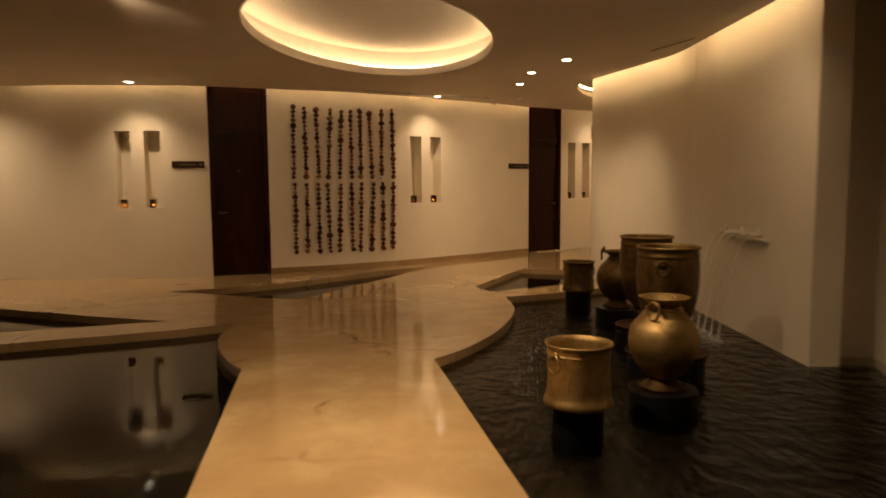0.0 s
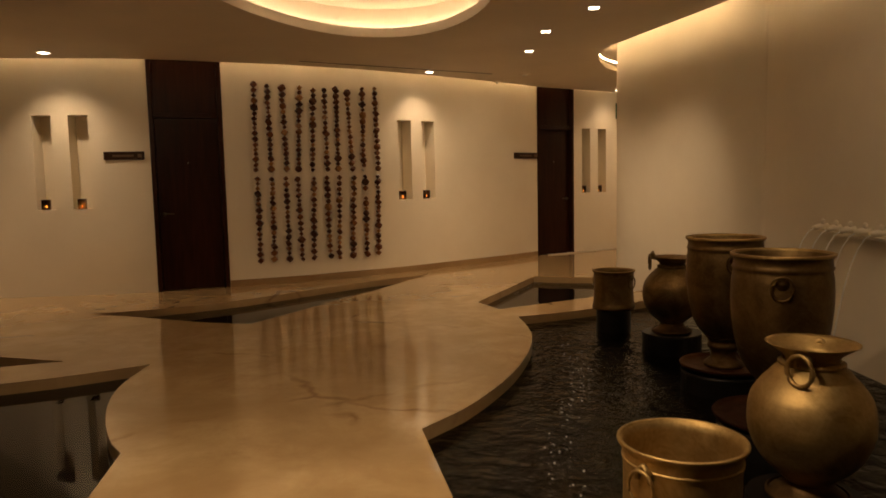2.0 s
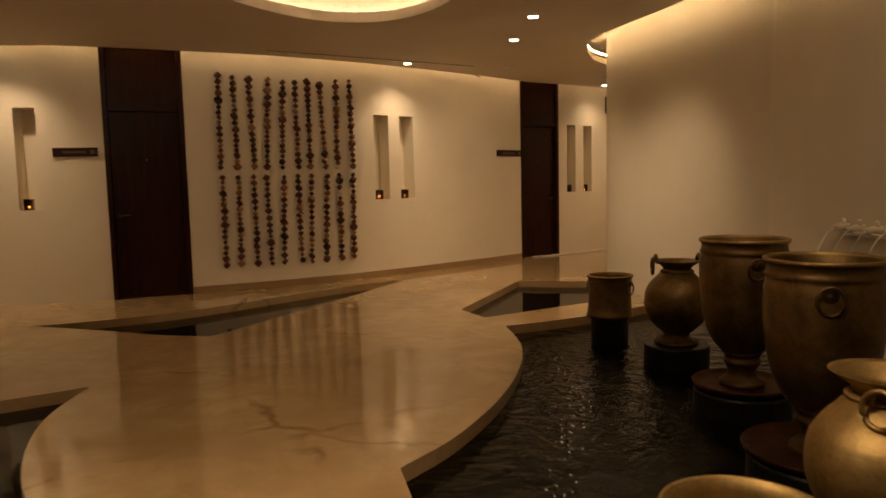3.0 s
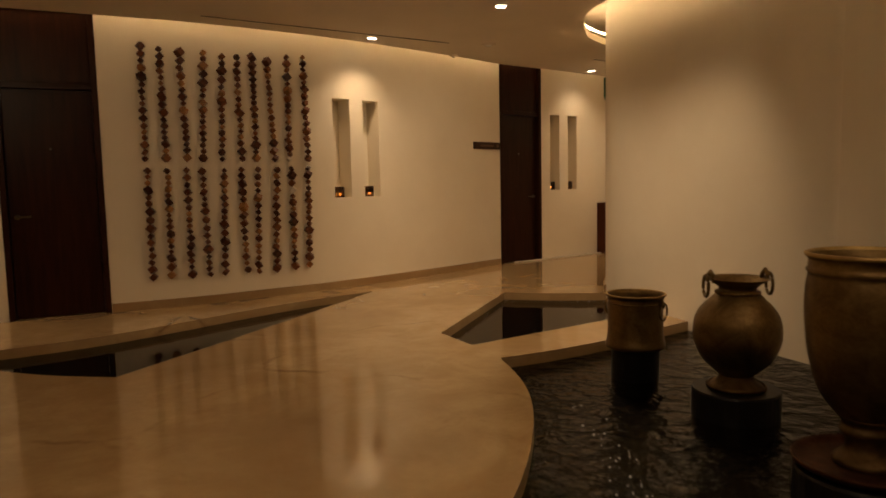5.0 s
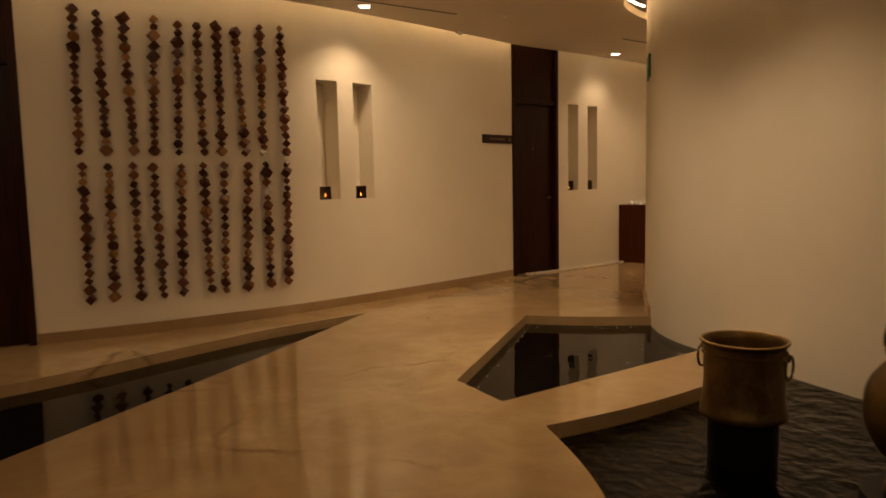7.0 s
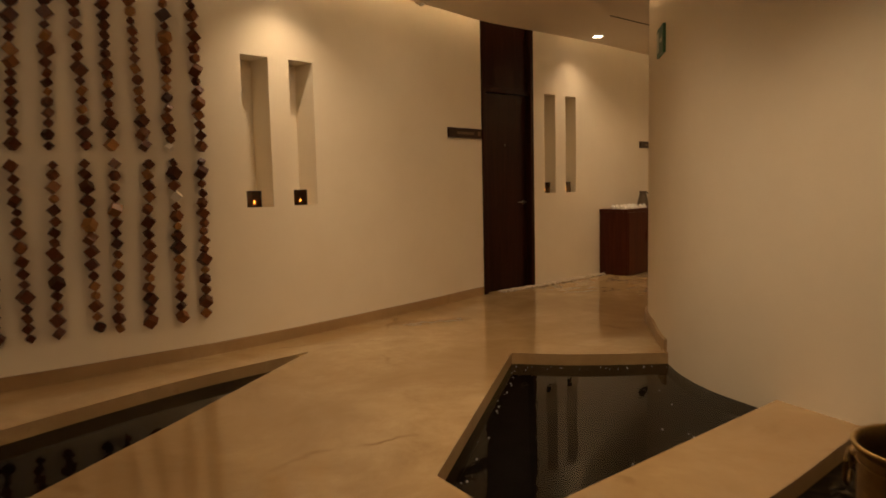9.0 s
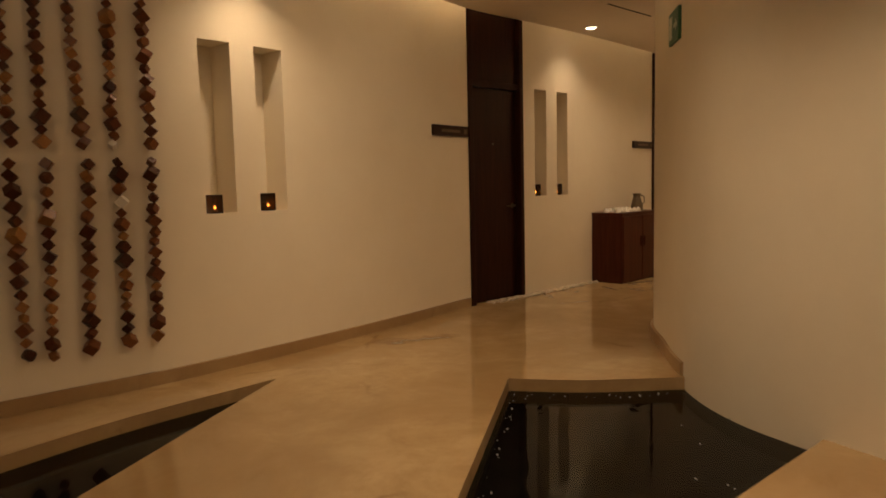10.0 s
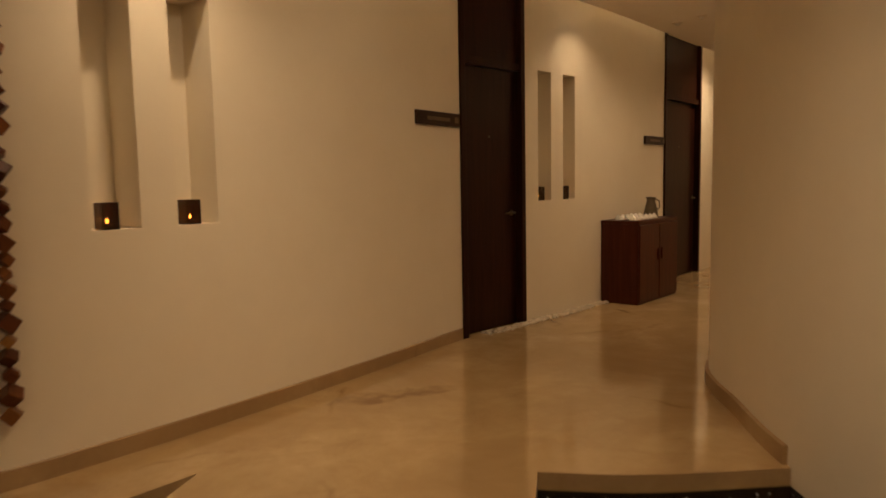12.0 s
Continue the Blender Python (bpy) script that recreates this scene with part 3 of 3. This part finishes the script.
    bm = lathe([(0, 0), (0.026, 0), (0.026, 0.006), (0.011, 0.008), (0.011, 0.045), (0, 0.045)], 20)
    bmesh.ops.rotate(bm, verts=bm.verts, cent=(0, 0, 0), matrix=Matrix.Rotation(math.pi / 2, 3, "X"))
    bmesh.ops.translate(bm, verts=bm.verts, vec=(hx, 0.05, 0.98))
    tube([(hx, 0.01, 0.98), (hx - handle_side * 0.05, 0.008, 0.98), (hx - handle_side * 0.12, 0.012, 0.98)], 0.009, 10, False, bm)
    part("door_handle", bm, M_STEEL, leaf, "dull metal lever handle", True)
    bm = lathe([(0, 0), (0.011, 0), (0.009, 0.006), (0, 0.006)], 16)
    bmesh.ops.rotate(bm, verts=bm.verts, cent=(0, 0, 0), matrix=Matrix.Rotation(math.pi / 2, 3, "X"))
    bmesh.ops.translate(bm, verts=bm.verts, vec=(w * 0.5, 0.05, 1.62))
    part("door_viewer", bm, M_STEEL, leaf, "small brass door viewer", True)
    return t


door(*DOORS[0], -1)
door(*DOORS[1], 1)
door(*DOORS[2], 1)


# ---- plaques beside the doors ----
def plaque(x0, x1, z0, z1):
    p, q = wall_at(x0)[0], wall_at(x1)[0]
    w = math.hypot(*(q - p))
    m = pose(p[0], p[1], 0, 0, 0, math.degrees(math.atan2(q[1] - p[1], q[0] - p[0])))
    t = thing("door_plaque", m @ pose(0, 0, z0), "long dark name plaque on the wall beside a door", "plaque", "door plaques")
    h = z1 - z0
    part("plate", box(0, w, -0.024, 0.004, 0, h, 0.003), M_PLAQUE, t)
    part("lettering", box(w * 0.22, w * 0.74, -0.027, -0.022, h * 0.36, h * 0.62), M_PLAQUE_TEXT, t, "worn bronze line of lettering")
    part("emblem", box(w - h * 0.75, w - h * 0.25, -0.027, -0.022, h * 0.28, h * 0.72), M_PLAQUE_TEXT, t, "small square bronze emblem")


plaque(-4.20, -3.755, 1.665, 1.765)
plaque(0.81, 1.19, 1.675, 1.775)
plaque(3.65, 4.06, 1.63, 1.72)


# ---- candle holders in the niches ----
def candle_holder(x):
    t = thing("candle_holder", on_wall(x, NICHE_LOW + 0.001, -0.045), "square smoked-glass candle holder with a lit tea light", "candle holder", "niche candles")
    bm = bmesh.new()
    for x0, x1, y0, y1, z0, z1 in ((-0.04, 0.04, -0.04, -0.034, 0, 0.125), (-0.04, 0.04, 0.034, 0.04, 0, 0.125), (-0.04, -0.034, -0.0335, 0.0335, 0, 0.125), (0.034, 0.04, -0.0335, 0.0335, 0, 0.125), (-0.0335, 0.0335, -0.0335, 0.0335, 0, 0.008)):
        box(x0, x1, y0, y1, z0, z1, 0.0, bm)
    g = part("glass", bm, M_VOTIVE, t, "dark amber smoked glass")
    candle = part("tea_light", lathe([(0, 0.009), (0.019, 0.009), (0.019, 0.027), (0.016, 0.025), (0, 0.025)], 20), M_WHITE, t, "white wax tea light", True)
    part("flame", lathe([(0, 0.028), (0.0045, 0.033), (0.006, 0.039), (0.003, 0.048), (0, 0.056)], 12), M_FLAME, candle, "small burning flame", True)


for a, c in NICHES:
    candle_holder(a + (0.085 if c - a > 0.2 else 0.068 if a < 1 else 0.05))


# ---- wall artwork: strands of faceted beads ----
def bead_solid(kind):
    bm = bmesh.new()
    if kind == 0:
        bmesh.ops.create_cube(bm, size=1.0)
        bmesh.ops.bevel(bm, geom=bm.edges[:], offset=0.05, segments=1, affect="EDGES")
    elif kind == 1:
        bmesh.ops.create_cube(bm, size=1.0)
        bmesh.ops.bevel(bm, geom=bm.verts[:], offset=0.38, segments=1, affect="VERTICES")
    else:
        bmesh.ops.create_cube(bm, size=0.95)
        bmesh.ops.bevel(bm, geom=bm.edges[:], offset=0.18, segments=1, affect="EDGES")
    return bm


def bead_mesh(kind):
    return mesh_of("bead", bead_solid(kind), M_BEAD)


# top and bottom of each strand's upper and lower half, along the wall
STRANDS = [(-2.546, -2.562, -2.551, -2.550), (-2.399, -2.387, -2.386, -2.390), (-2.235, -2.209, -2.223, -2.220), (-2.035, -2.080, -2.094, -2.067), (-1.881, -1.918, -1.906, -1.938),
           (-1.755, -1.744, -1.757, -1.744), (-1.620, -1.617, -1.610, -1.638), (-1.488, -1.447, -1.434, -1.477), (-1.304, -1.312, -1.293, -1.299), (-1.152, -1.134, -1.138, -1.154)]
TOPS = [2.655, 2.63, 2.625, 2.62, 2.60, 2.605, 2.63, 2.60, 2.645, 2.66]


def artwork():
    rng = random.Random(5)
    meshes = [bead_mesh(k) for k in (0, 0, 0, 0, 0, 1, 3)]
    pale = mesh_of("bead", bead_solid(0), M_SHELL)
    t = thing("bead_artwork", Matrix.Identity(4), "wall hanging of ten vertical strands of faceted brown horn beads", "wall art")
    for n, (xs, top) in enumerate(zip(STRANDS, TOPS)):
        for half, (xa, xc, z1, z0) in enumerate(((xs[0], xs[1], top, 1.485), (xs[2], xs[3], 1.43 + rng.uniform(-0.012, 0.012), 0.285 + rng.uniform(-0.012, 0.012)))):
            sizes, h = [], 0.0
            while h < z1 - z0:
                s = 0.041 + 0.024 * rng.random() ** 1.3
                if rng.random() < 0.12:
                    s = 0.070
                sizes.append(s)
                h += s * 1.36
            fit = (z1 - z0) / h
            base = on_wall(xa, 0, 0.045)
            low = base.inverted() @ on_wall(xc, 0, 0.045).translation
            strand = part("strand", tube([(low.x, low.y, z0), (low.x / 2, low.y / 2, (z0 + z1) / 2), (0, 0, z1)], 0.0016, 5), M_WIRE, t, m=base)
            part("standoff", tube([(0, 0, z1 - 0.05), (0, 0.05, z1 - 0.05)], 0.003, 6), M_WIRE, strand)
            z = z1
            for k, s in enumerate(sizes):
                z -= s * 0.68 * fit
                lit = n == 8 and ((half == 0 and k == len(sizes) - 1) or (half == 1 and k == 3))
                b = new("bead", pale if lit else rng.choice(meshes))
                b.parent = strand
                if rng.random() < 0.72:
                    turn = Euler((rng.uniform(-0.2, 0.2), radians(45 + rng.uniform(-9, 9)), rng.uniform(-0.6, 0.6)))
                else:
                    turn = Euler((radians(45 + rng.uniform(-8, 8)), radians(35 + rng.uniform(-8, 8)), rng.uniform(0, 6.28)))
                u = (z1 - z) / (z1 - z0)
                b.matrix_basis = Matrix.LocRotScale((low.x * u + rng.gauss(0, 0.003), low.y * u, z), turn, (s, s, s))
                z -= s * 0.68 * fit


artwork()

# ---- pots standing in the water ----
def pedestal(x, y, r, top):
    bm = lathe([(0, -0.30), (r * 1.02, -0.30), (r * 1.02, top - 0.012), (r, top), (0, top)], 40)
    tagged(part("pedestal", bm, M_BLACK, m=pose(x, y, 0), smooth=False), "low round black stone pedestal standing in the pool", "pedestal", "pot pedestals")


def lug_ring(parent, R, r, m, mat):
    part("ring_handle", ring(R, r, 28, 1.15), mat, parent, "loose round ring handle", True, m)


def lug(parent, r, m, mat):
    part("lug", tube([(-r, 0, -r * 0.9), (-r * 0.9, 0, r * 0.2), (0, 0, r), (r * 0.9, 0, r * 0.2), (r, 0, -r * 0.9)], r * 0.42, 8), mat, parent, "", True, m)


def bucket(x, y, base, h, R, mat, turn, label, flare=1.05):
    t = thing("brass_bucket", pose(x, y, base, 0, 0, turn), label, "pot", "brass pots")
    prof = [(0, 0), (R * 0.93 * flare, 0.0), (R * flare, 0.006), (R * flare * 1.005, 0.02)]
    prof += smooth_profile([(R * flare, 0.03), (R * 0.965, h * 0.22), (R * 0.935, h * 0.5), (R * 0.94, h * 0.8), (R * 0.955, h * 0.93)], 5)
    prof += [(R * 1.0, h * 0.955), (R * 1.03, h * 0.975), (R * 1.03, h * 0.995), (R * 1.0, h), (R * 0.965, h * 0.99), (R * 0.92, h * 0.9), (R * 0.915, h * 0.5), (R * 0.93, 0.03), (0, 0.02)]
    part("body", lathe(prof, 56), mat, t, "", True)
    part("rim", lathe([(R * 1.02, h * 0.98), (R * 1.038, h * 0.985), (R * 1.036, h * 1.003), (R * 1.0, h * 1.006), (R * 0.97, h * 1.0), (R * 0.965, h * 0.985)], 56), M_BRASS, t, "worn bright brass rim", True)
    part("band", lathe([(R * 0.945, h * 0.83), (R * 0.965, h * 0.835), (R * 0.965, h * 0.85), (R * 0.945, h * 0.855)], 56), mat, t, "raised band", True)
    for s in (1, -1):
        lug(t, 0.024, pose(s * R * 0.99, 0, h * 0.83, 0, 0, 90), mat)
        lug_ring(t, 0.046, 0.0065, pose(s * (R * 1.02 + 0.008), 0, h * 0.77 - 0.02, 0, s * 7, 90), mat)
    return t


def round_jar(x, y, base, k, mat, turn, label, drop=0.0, slim=1.0):
    t = thing("brass_jar", pose(x, y, base, 0, 0, turn), label, "pot", "brass pots")
    pts = [(0.155, 0.0), (0.15, 0.020), (0.112, 0.046), (0.098, 0.072), (0.130, 0.10), (0.196, 0.16), (0.240, 0.245), (0.250, 0.32), (0.236, 0.40), (0.186, 0.47), (0.132, 0.51), (0.106, 0.54), (0.108, 0.565), (0.15, 0.592), (0.17, 0.606)]
    out = smooth_profile([(r * k * slim, z * k) for r, z in pts], 5)
    inner = smooth_profile([(0.168 * k, 0.613 * k), (0.14 * k, 0.594 * k), (0.106 * k, 0.568 * k), (0.098 * k, 0.54 * k), (0.15 * k, 0.49 * k), (0.22 * k, 0.36 * k), (0.1 * k, 0.13 * k)], 4)
    cut = 5 * 3
    part("body", lathe([(0, out[cut][1])] + out[cut:] + inner + [(0, 0.12 * k)], 56), mat, t, "", True)
    # foot in darker brass: the shade below the body is in its colour
    part("foot", lathe([(0, 0)] + out[:cut + 1] + [(0, out[cut][1] - 0.002)], 56), M_FOOT, t, "flared foot, its brass darkened to hold shade", True)
    part("foot_ring", lathe([(0.158 * k * slim, -0.002), (0.17 * k * slim, 0.004), (0.17 * k * slim, 0.018), (0.158 * k * slim, 0.024)], 56), M_FOOT, t, "", True)
    part("neck_band", lathe([(0.104 * k, 0.525 * k), (0.120 * k, 0.53 * k), (0.120 * k, 0.540 * k), (0.102 * k, 0.548 * k)], 48), mat, t, "", True)
    for s in (1, -1):
        lug(t, 0.03, pose(s * (0.16 - 0.6 * drop) * k, 0, (0.622 - 1.4 * drop) * k, 0, 0, 90), mat)
        lug_ring(t, 0.05, 0.009, pose(s * (0.185 - 0.35 * drop) * k, 0, (0.575 - drop) * k, 0, s * 4, 78 if drop == 0 else 70), mat)
    return t


def cauldron(x, y, base, h, R, mat, turn, label):
    t = thing("brass_cauldron", pose(x, y, base, 0, 0, turn), label, "pot", "brass pots")
    pts = [(0.14, 0.0), (0.135, 0.02), (0.095, 0.05), (0.09, 0.09), (0.115, 0.125), (0.105, 0.155), (0.13, 0.185), (0.20, 0.265), (0.248, 0.40), (0.268, 0.55), (0.268, 0.66), (0.258, 0.72)]
    top = 0.80
    out = smooth_profile([(r * R / 0.26, z * h / top) for r, z in pts], 5)
    rim = [(R * 1.0, 0.725 * h / top), (R * 1.03, 0.735 * h / top), (R * 1.0, 0.745 * h / top), (R * 0.985, 0.775 * h / top), (R * 1.03, 0.785 * h / top), (R * 1.05, h * 0.99), (R * 1.02, h), (R * 0.97, h * 0.985), (R * 0.95, h * 0.9), (R * 0.97, h * 0.7), (R * 0.72, h * 0.38), (0, h * 0.3)]
    cut = 5 * 6
    part("body", lathe([(0, out[cut][1])] + out[cut:] + rim, 60), mat, t, "", True)
    # darker brass again carries the shade under the cauldron
    part("foot", lathe([(0, 0)] + out[:cut + 1] + [(0, out[cut][1] - 0.002)], 60), M_FOOT, t, "flared foot, its brass darkened to hold shade", True)
    part("rim", lathe([(R * 1.04, h * 0.985), (R * 1.058, h * 0.99), (R * 1.055, h * 1.003), (R * 1.02, h * 1.006), (R * 0.985, h * 1.0), (R * 0.985, h * 0.985)], 60), M_BRASS, t, "worn bright brass rim", True)
    for s in (1, -1):
        esc = lathe([(0, 0.012), (0.009, 0.012), (0.016, 0.006), (0.028, 0.003), (0.031, 0.0), (0, -0.004)], 24)
        part("escutcheon", esc, M_FOOT, t, "round dark boss", True, pose(0, -s * R * 1.025, h * 0.845, s * 90, 0, 0))
        lug_ring(t, 0.05, 0.007, pose(0, -s * (R * 1.045 + 0.012), h * 0.822, s * 6, 0, 0), mat)
    return t


def rust_dish(x, y, z, R):
    pts = [(0, 0), (R * 0.82, 0.0), (R * 0.97, 0.02), (R, 0.04), (R * 0.985, 0.046), (R * 0.95, 0.032), (R * 0.8, 0.022), (R * 0.4, 0.026), (0, 0.026)]
    tagged(part("copper_dish", lathe(pts, 56), M_RUST, m=pose(x, y, z), smooth=True), "wide shallow tarnished copper dish under a brass pot", "dish", "copper dishes")


pedestal(1.315, 4.11, 0.15, 0.092)
bucket(1.315, 4.11, 0.093, 0.375, 0.197, M_BRASS, 42, "polished brass bucket with ring handles, standing in the pool")
pedestal(1.915, 4.62, 0.222, 0.055)
round_jar(1.915, 4.62, 0.058, 0.995, M_BRASS, 55, "round polished brass jar with a flared rim and ring handles", 0.04, 0.91)
pedestal(2.12, 5.5, 0.29, 0.05)
rust_dish(2.12, 5.5, 0.052, 0.32)
cauldron(2.12, 5.5, 0.08, 0.84, 0.230, M_BRONZE, -19, "tall aged brass cauldron on a foot with boss and ring")
pedestal(2.14, 6.52, 0.26, 0.05)
rust_dish(2.14, 6.52, 0.052, 0.275)
cauldron(2.14, 6.52, 0.08, 0.84, 0.230, M_BRONZE, -2, "tall aged brass cauldron with a double rim")
pedestal(2.04, 7.57, 0.225, 0.075)
round_jar(2.04, 7.57, 0.078, 0.985, M_BRONZE, 8, "round aged brass jar with a flared rim and two ring handles", 0.0, 0.925)
pedestal(1.69, 8.34, 0.15, 0.125)
bucket(1.69, 8.34, 0.126, 0.355, 0.186, M_BRONZE, -45, "aged brass bucket with a rolled rim and ring handles", 1.02)

# ---- fountain spouts ----
def spouts():
    shelf = thing("fountain_shelf", FOUNTAIN @ pose(1.45, 0, 0.875), "thin plaster ledge carrying the fountain spouts", "ledge")
    part("ledge", box(-0.46, 0.46, -0.05, 0.004, -0.012, 0.012, 0.004), M_WALL, shelf)
    rng = random.Random(3)
    foam = bmesh.new()
    for i in range(5):
        u = 1.03 + 0.175 * i
        t = thing("fountain_spout", FOUNTAIN @ pose(u, 0, 0.89), "small pale spout pouring a thin stream into the pool", "fountain spout", "fountain spouts")
        part("pipe", tube([(0, 0.0, 0.03), (0, -0.06, 0.03), (0, -0.105, 0.018)], 0.022, 14), M_WALL, t, "", True)
        part("knob", lathe([(0, 0), (0.018, 0.0), (0.013, 0.016), (0.017, 0.03), (0, 0.042)], 16), M_WALL, t, "", True, pose(0, -0.035, 0.046))
        arc = [(0.004 * math.sin(9 * k), -0.105 - 0.27 * k, 0.014 - 0.97 * k * k) for k in (0, 0.15, 0.3, 0.45, 0.6, 0.75, 0.9, 1.0)]
        ob = part("stream", tube(arc, 0.005, 8), M_STREAM, t, "thin clear stream of water", True)
        ob.visible_shadow = False
        for k in range(70):
            q = FOUNTAIN @ Vector((u + rng.gauss(0, 0.07), -0.375 + rng.gauss(0, 0.05), WATER + 0.002))
            r = rng.uniform(0.003, 0.011)
            bmesh.ops.create_icosphere(foam, subdivisions=1, radius=1.0, matrix=Matrix.LocRotScale(q, None, (r, r, r * 0.6)))
    tagged(part("foam", foam, M_FOAM_GLINT, smooth=True), "white bubbles where the streams meet the pool", "foam", kind="stuff")


spouts()


# ---- exit sign on the drum ----
def drum_at(y):
    i = min(range(1, len(DRUM) - 1), key=lambda k: abs(DRUM[k][1] - y))
    d = DRUM[i + 1] - DRUM[i - 1]
    d /= np.linalg.norm(d)
    return DRUM[i], np.array((-d[1], d[0])), d


p, n, d = drum_at(11.6)
t = thing("exit_sign", pose(p[0] + 0.006 * n[0], p[1] + 0.006 * n[1], 2.2, 0, 0, math.degrees(math.atan2(-d[1], -d[0]))), "green and white emergency exit sign on the drum wall", "exit sign")
part("plate", box(-0.15, 0.15, -0.012, 0.02, -0.1, 0.1, 0.003), M_GREEN, t)
for a in ((-0.11, -0.03, -0.07, 0.07), (0.02, 0.11, -0.012, 0.012)):
    part("pictogram", box(a[0], a[1], -0.016, -0.011, a[2], a[3]), M_SIGNWHITE, t, "white sign mark")
bm = bmesh.new()
f = [bm.verts.new(q) for q in ((0.075, -0.0145, 0.04), (0.13, -0.0145, 0.0), (0.075, -0.0145, -0.04))]
bm.faces.new(f)
part("arrow", bm, M_SIGNWHITE, t, "white arrow head")

# ---- cabinet with cups and carafe ----
CAB = pose(3.15, 15.14, 0, 0, 0, 41.0)
t = thing("cabinet", CAB, "low reddish mahogany cabinet standing against the corridor wall", "cabinet")
part("body", box(0, 0.95, 0, 0.42, 0.0, 0.80, 0.003), M_CAB, t)
part("top", box(-0.006, 0.956, -0.006, 0.425, 0.80, 0.835, 0.003), M_CAB, t)
for a in (0.012, 0.482):
    dr = part("door", box(a, a + 0.456, -0.016, 0.0, 0.03, 0.79, 0.003), M_CAB, t)
    part("handle", box(a + (0.41 if a < 0.2 else 0.03), a + (0.425 if a < 0.2 else 0.045), -0.032, -0.016, 0.42, 0.54, 0.003), M_CAB, dr)
cup_bm = lathe([(0, 0.0), (0.036, 0.0), (0.037, 0.005), (0.031, 0.022), (0.020, 0.040), (0.012, 0.046), (0.012, 0.054), (0, 0.054)], 24)
cup_me = mesh_of("cup", cup_bm, M_WHITE, True)
for i in range(6):
    for j in range(2):
        c = new("cup", cup_me)
        q = CAB @ Vector((0.05 + 0.10 * i + 0.03 * j, 0.08 + 0.17 * j, 0.836))
        c.matrix_basis = pose(q.x, q.y, q.z)
        tagged(c, "small white ceramic cup turned upside down on the cabinet", "cup", "white cups")
q = CAB @ Vector((0.74, 0.2, 0.836))
t = thing("carafe", pose(q.x, q.y, q.z), "dark metal carafe with a waisted neck on the cabinet", "carafe")
part("body", lathe([(0, 0)] + smooth_profile([(0.075, 0.0), (0.078, 0.02), (0.06, 0.11), (0.044, 0.17), (0.052, 0.205), (0.056, 0.21)], 5) + [(0.05, 0.205), (0.04, 0.17), (0, 0.16)], 32), M_STEEL, t, "", True)
part("handle", tube([(0.048, 0, 0.19), (0.095, 0, 0.17), (0.1, 0, 0.1), (0.068, 0, 0.06)], 0.007, 8), M_STEEL, t, "", True)
q = CAB @ Vector((0.84, 0.2, 0.836))
part_ob = part("water_glass", lathe([(0, 0), (0.028, 0), (0.033, 0.09), (0.031, 0.09), (0.026, 0.008), (0, 0.008)], 24), M_CLEAR, m=pose(q.x, q.y, q.z), smooth=True)
tagged(part_ob, "clear drinking glass on the cabinet", "glass")

# ---- pebbles along the corridor wall ----
bm = bmesh.new()
rng = random.Random(11)
for k in range(420):
    x = 1.4 + 1.55 * rng.random() ** 0.9
    p, n = wall_at(x)
    out = rng.uniform(0.0, 0.10)
    r = rng.uniform(0.010, 0.022)
    m = Matrix.LocRotScale((p[0] + out * n[0], p[1] + out * n[1], r * 0.45), Euler((rng.uniform(-0.3, 0.3), rng.uniform(-0.3, 0.3), rng.uniform(0, 6))), (r * 1.3, r, r * 0.62))
    bmesh.ops.create_icosphere(bm, subdivisions=1, radius=1.0, matrix=m)
tagged(part("pebbles", bm, M_STONE, smooth=True), "strip of small white pebbles along the wall foot", "pebbles", kind="stuff")


# ---- bubbles on the still water, gathered along the pool edge, and white specks for glints ----
def bubbles(path, n, spread, seed):
    rng, bm = random.Random(seed), bmesh.new()
    for k in range(n):
        a, c = path[(i := rng.randrange(len(path) - 1))], path[i + 1]
        t, r = rng.random(), rng.uniform(0.002, 0.0065)
        x, y = a[0] + t * (c[0] - a[0]) + abs(rng.gauss(0, spread)), a[1] + t * (c[1] - a[1]) - abs(rng.gauss(0, spread))
        bmesh.ops.create_icosphere(bm, subdivisions=1, radius=1.0, matrix=Matrix.LocRotScale((x, y, WATER + r * 0.4), None, (r, r, r * 0.8)))
    tagged(part("bubbles", bm, M_FOAM_GLINT, smooth=True), "scattered small white bubbles and glint specks on dark water", "bubbles", kind="stuff")


bubbles([(0.455, 9.43), (0.75, 10.4), (1.06, 11.42), (1.5, 11.3), (2.1, 11.25)], 44, 0.03, 21)
bubbles([(0.9, 9.5), (1.4, 10.2), (1.9, 10.9)], 12, 0.25, 22)
# white specks in place of lamp glints on the rippled pool
bubbles([(1.15, 7.9), (1.2, 7.2), (1.15, 6.6), (1.0, 6.0), (0.9, 5.4), (1.0, 4.6)], 90, 0.10, 23)
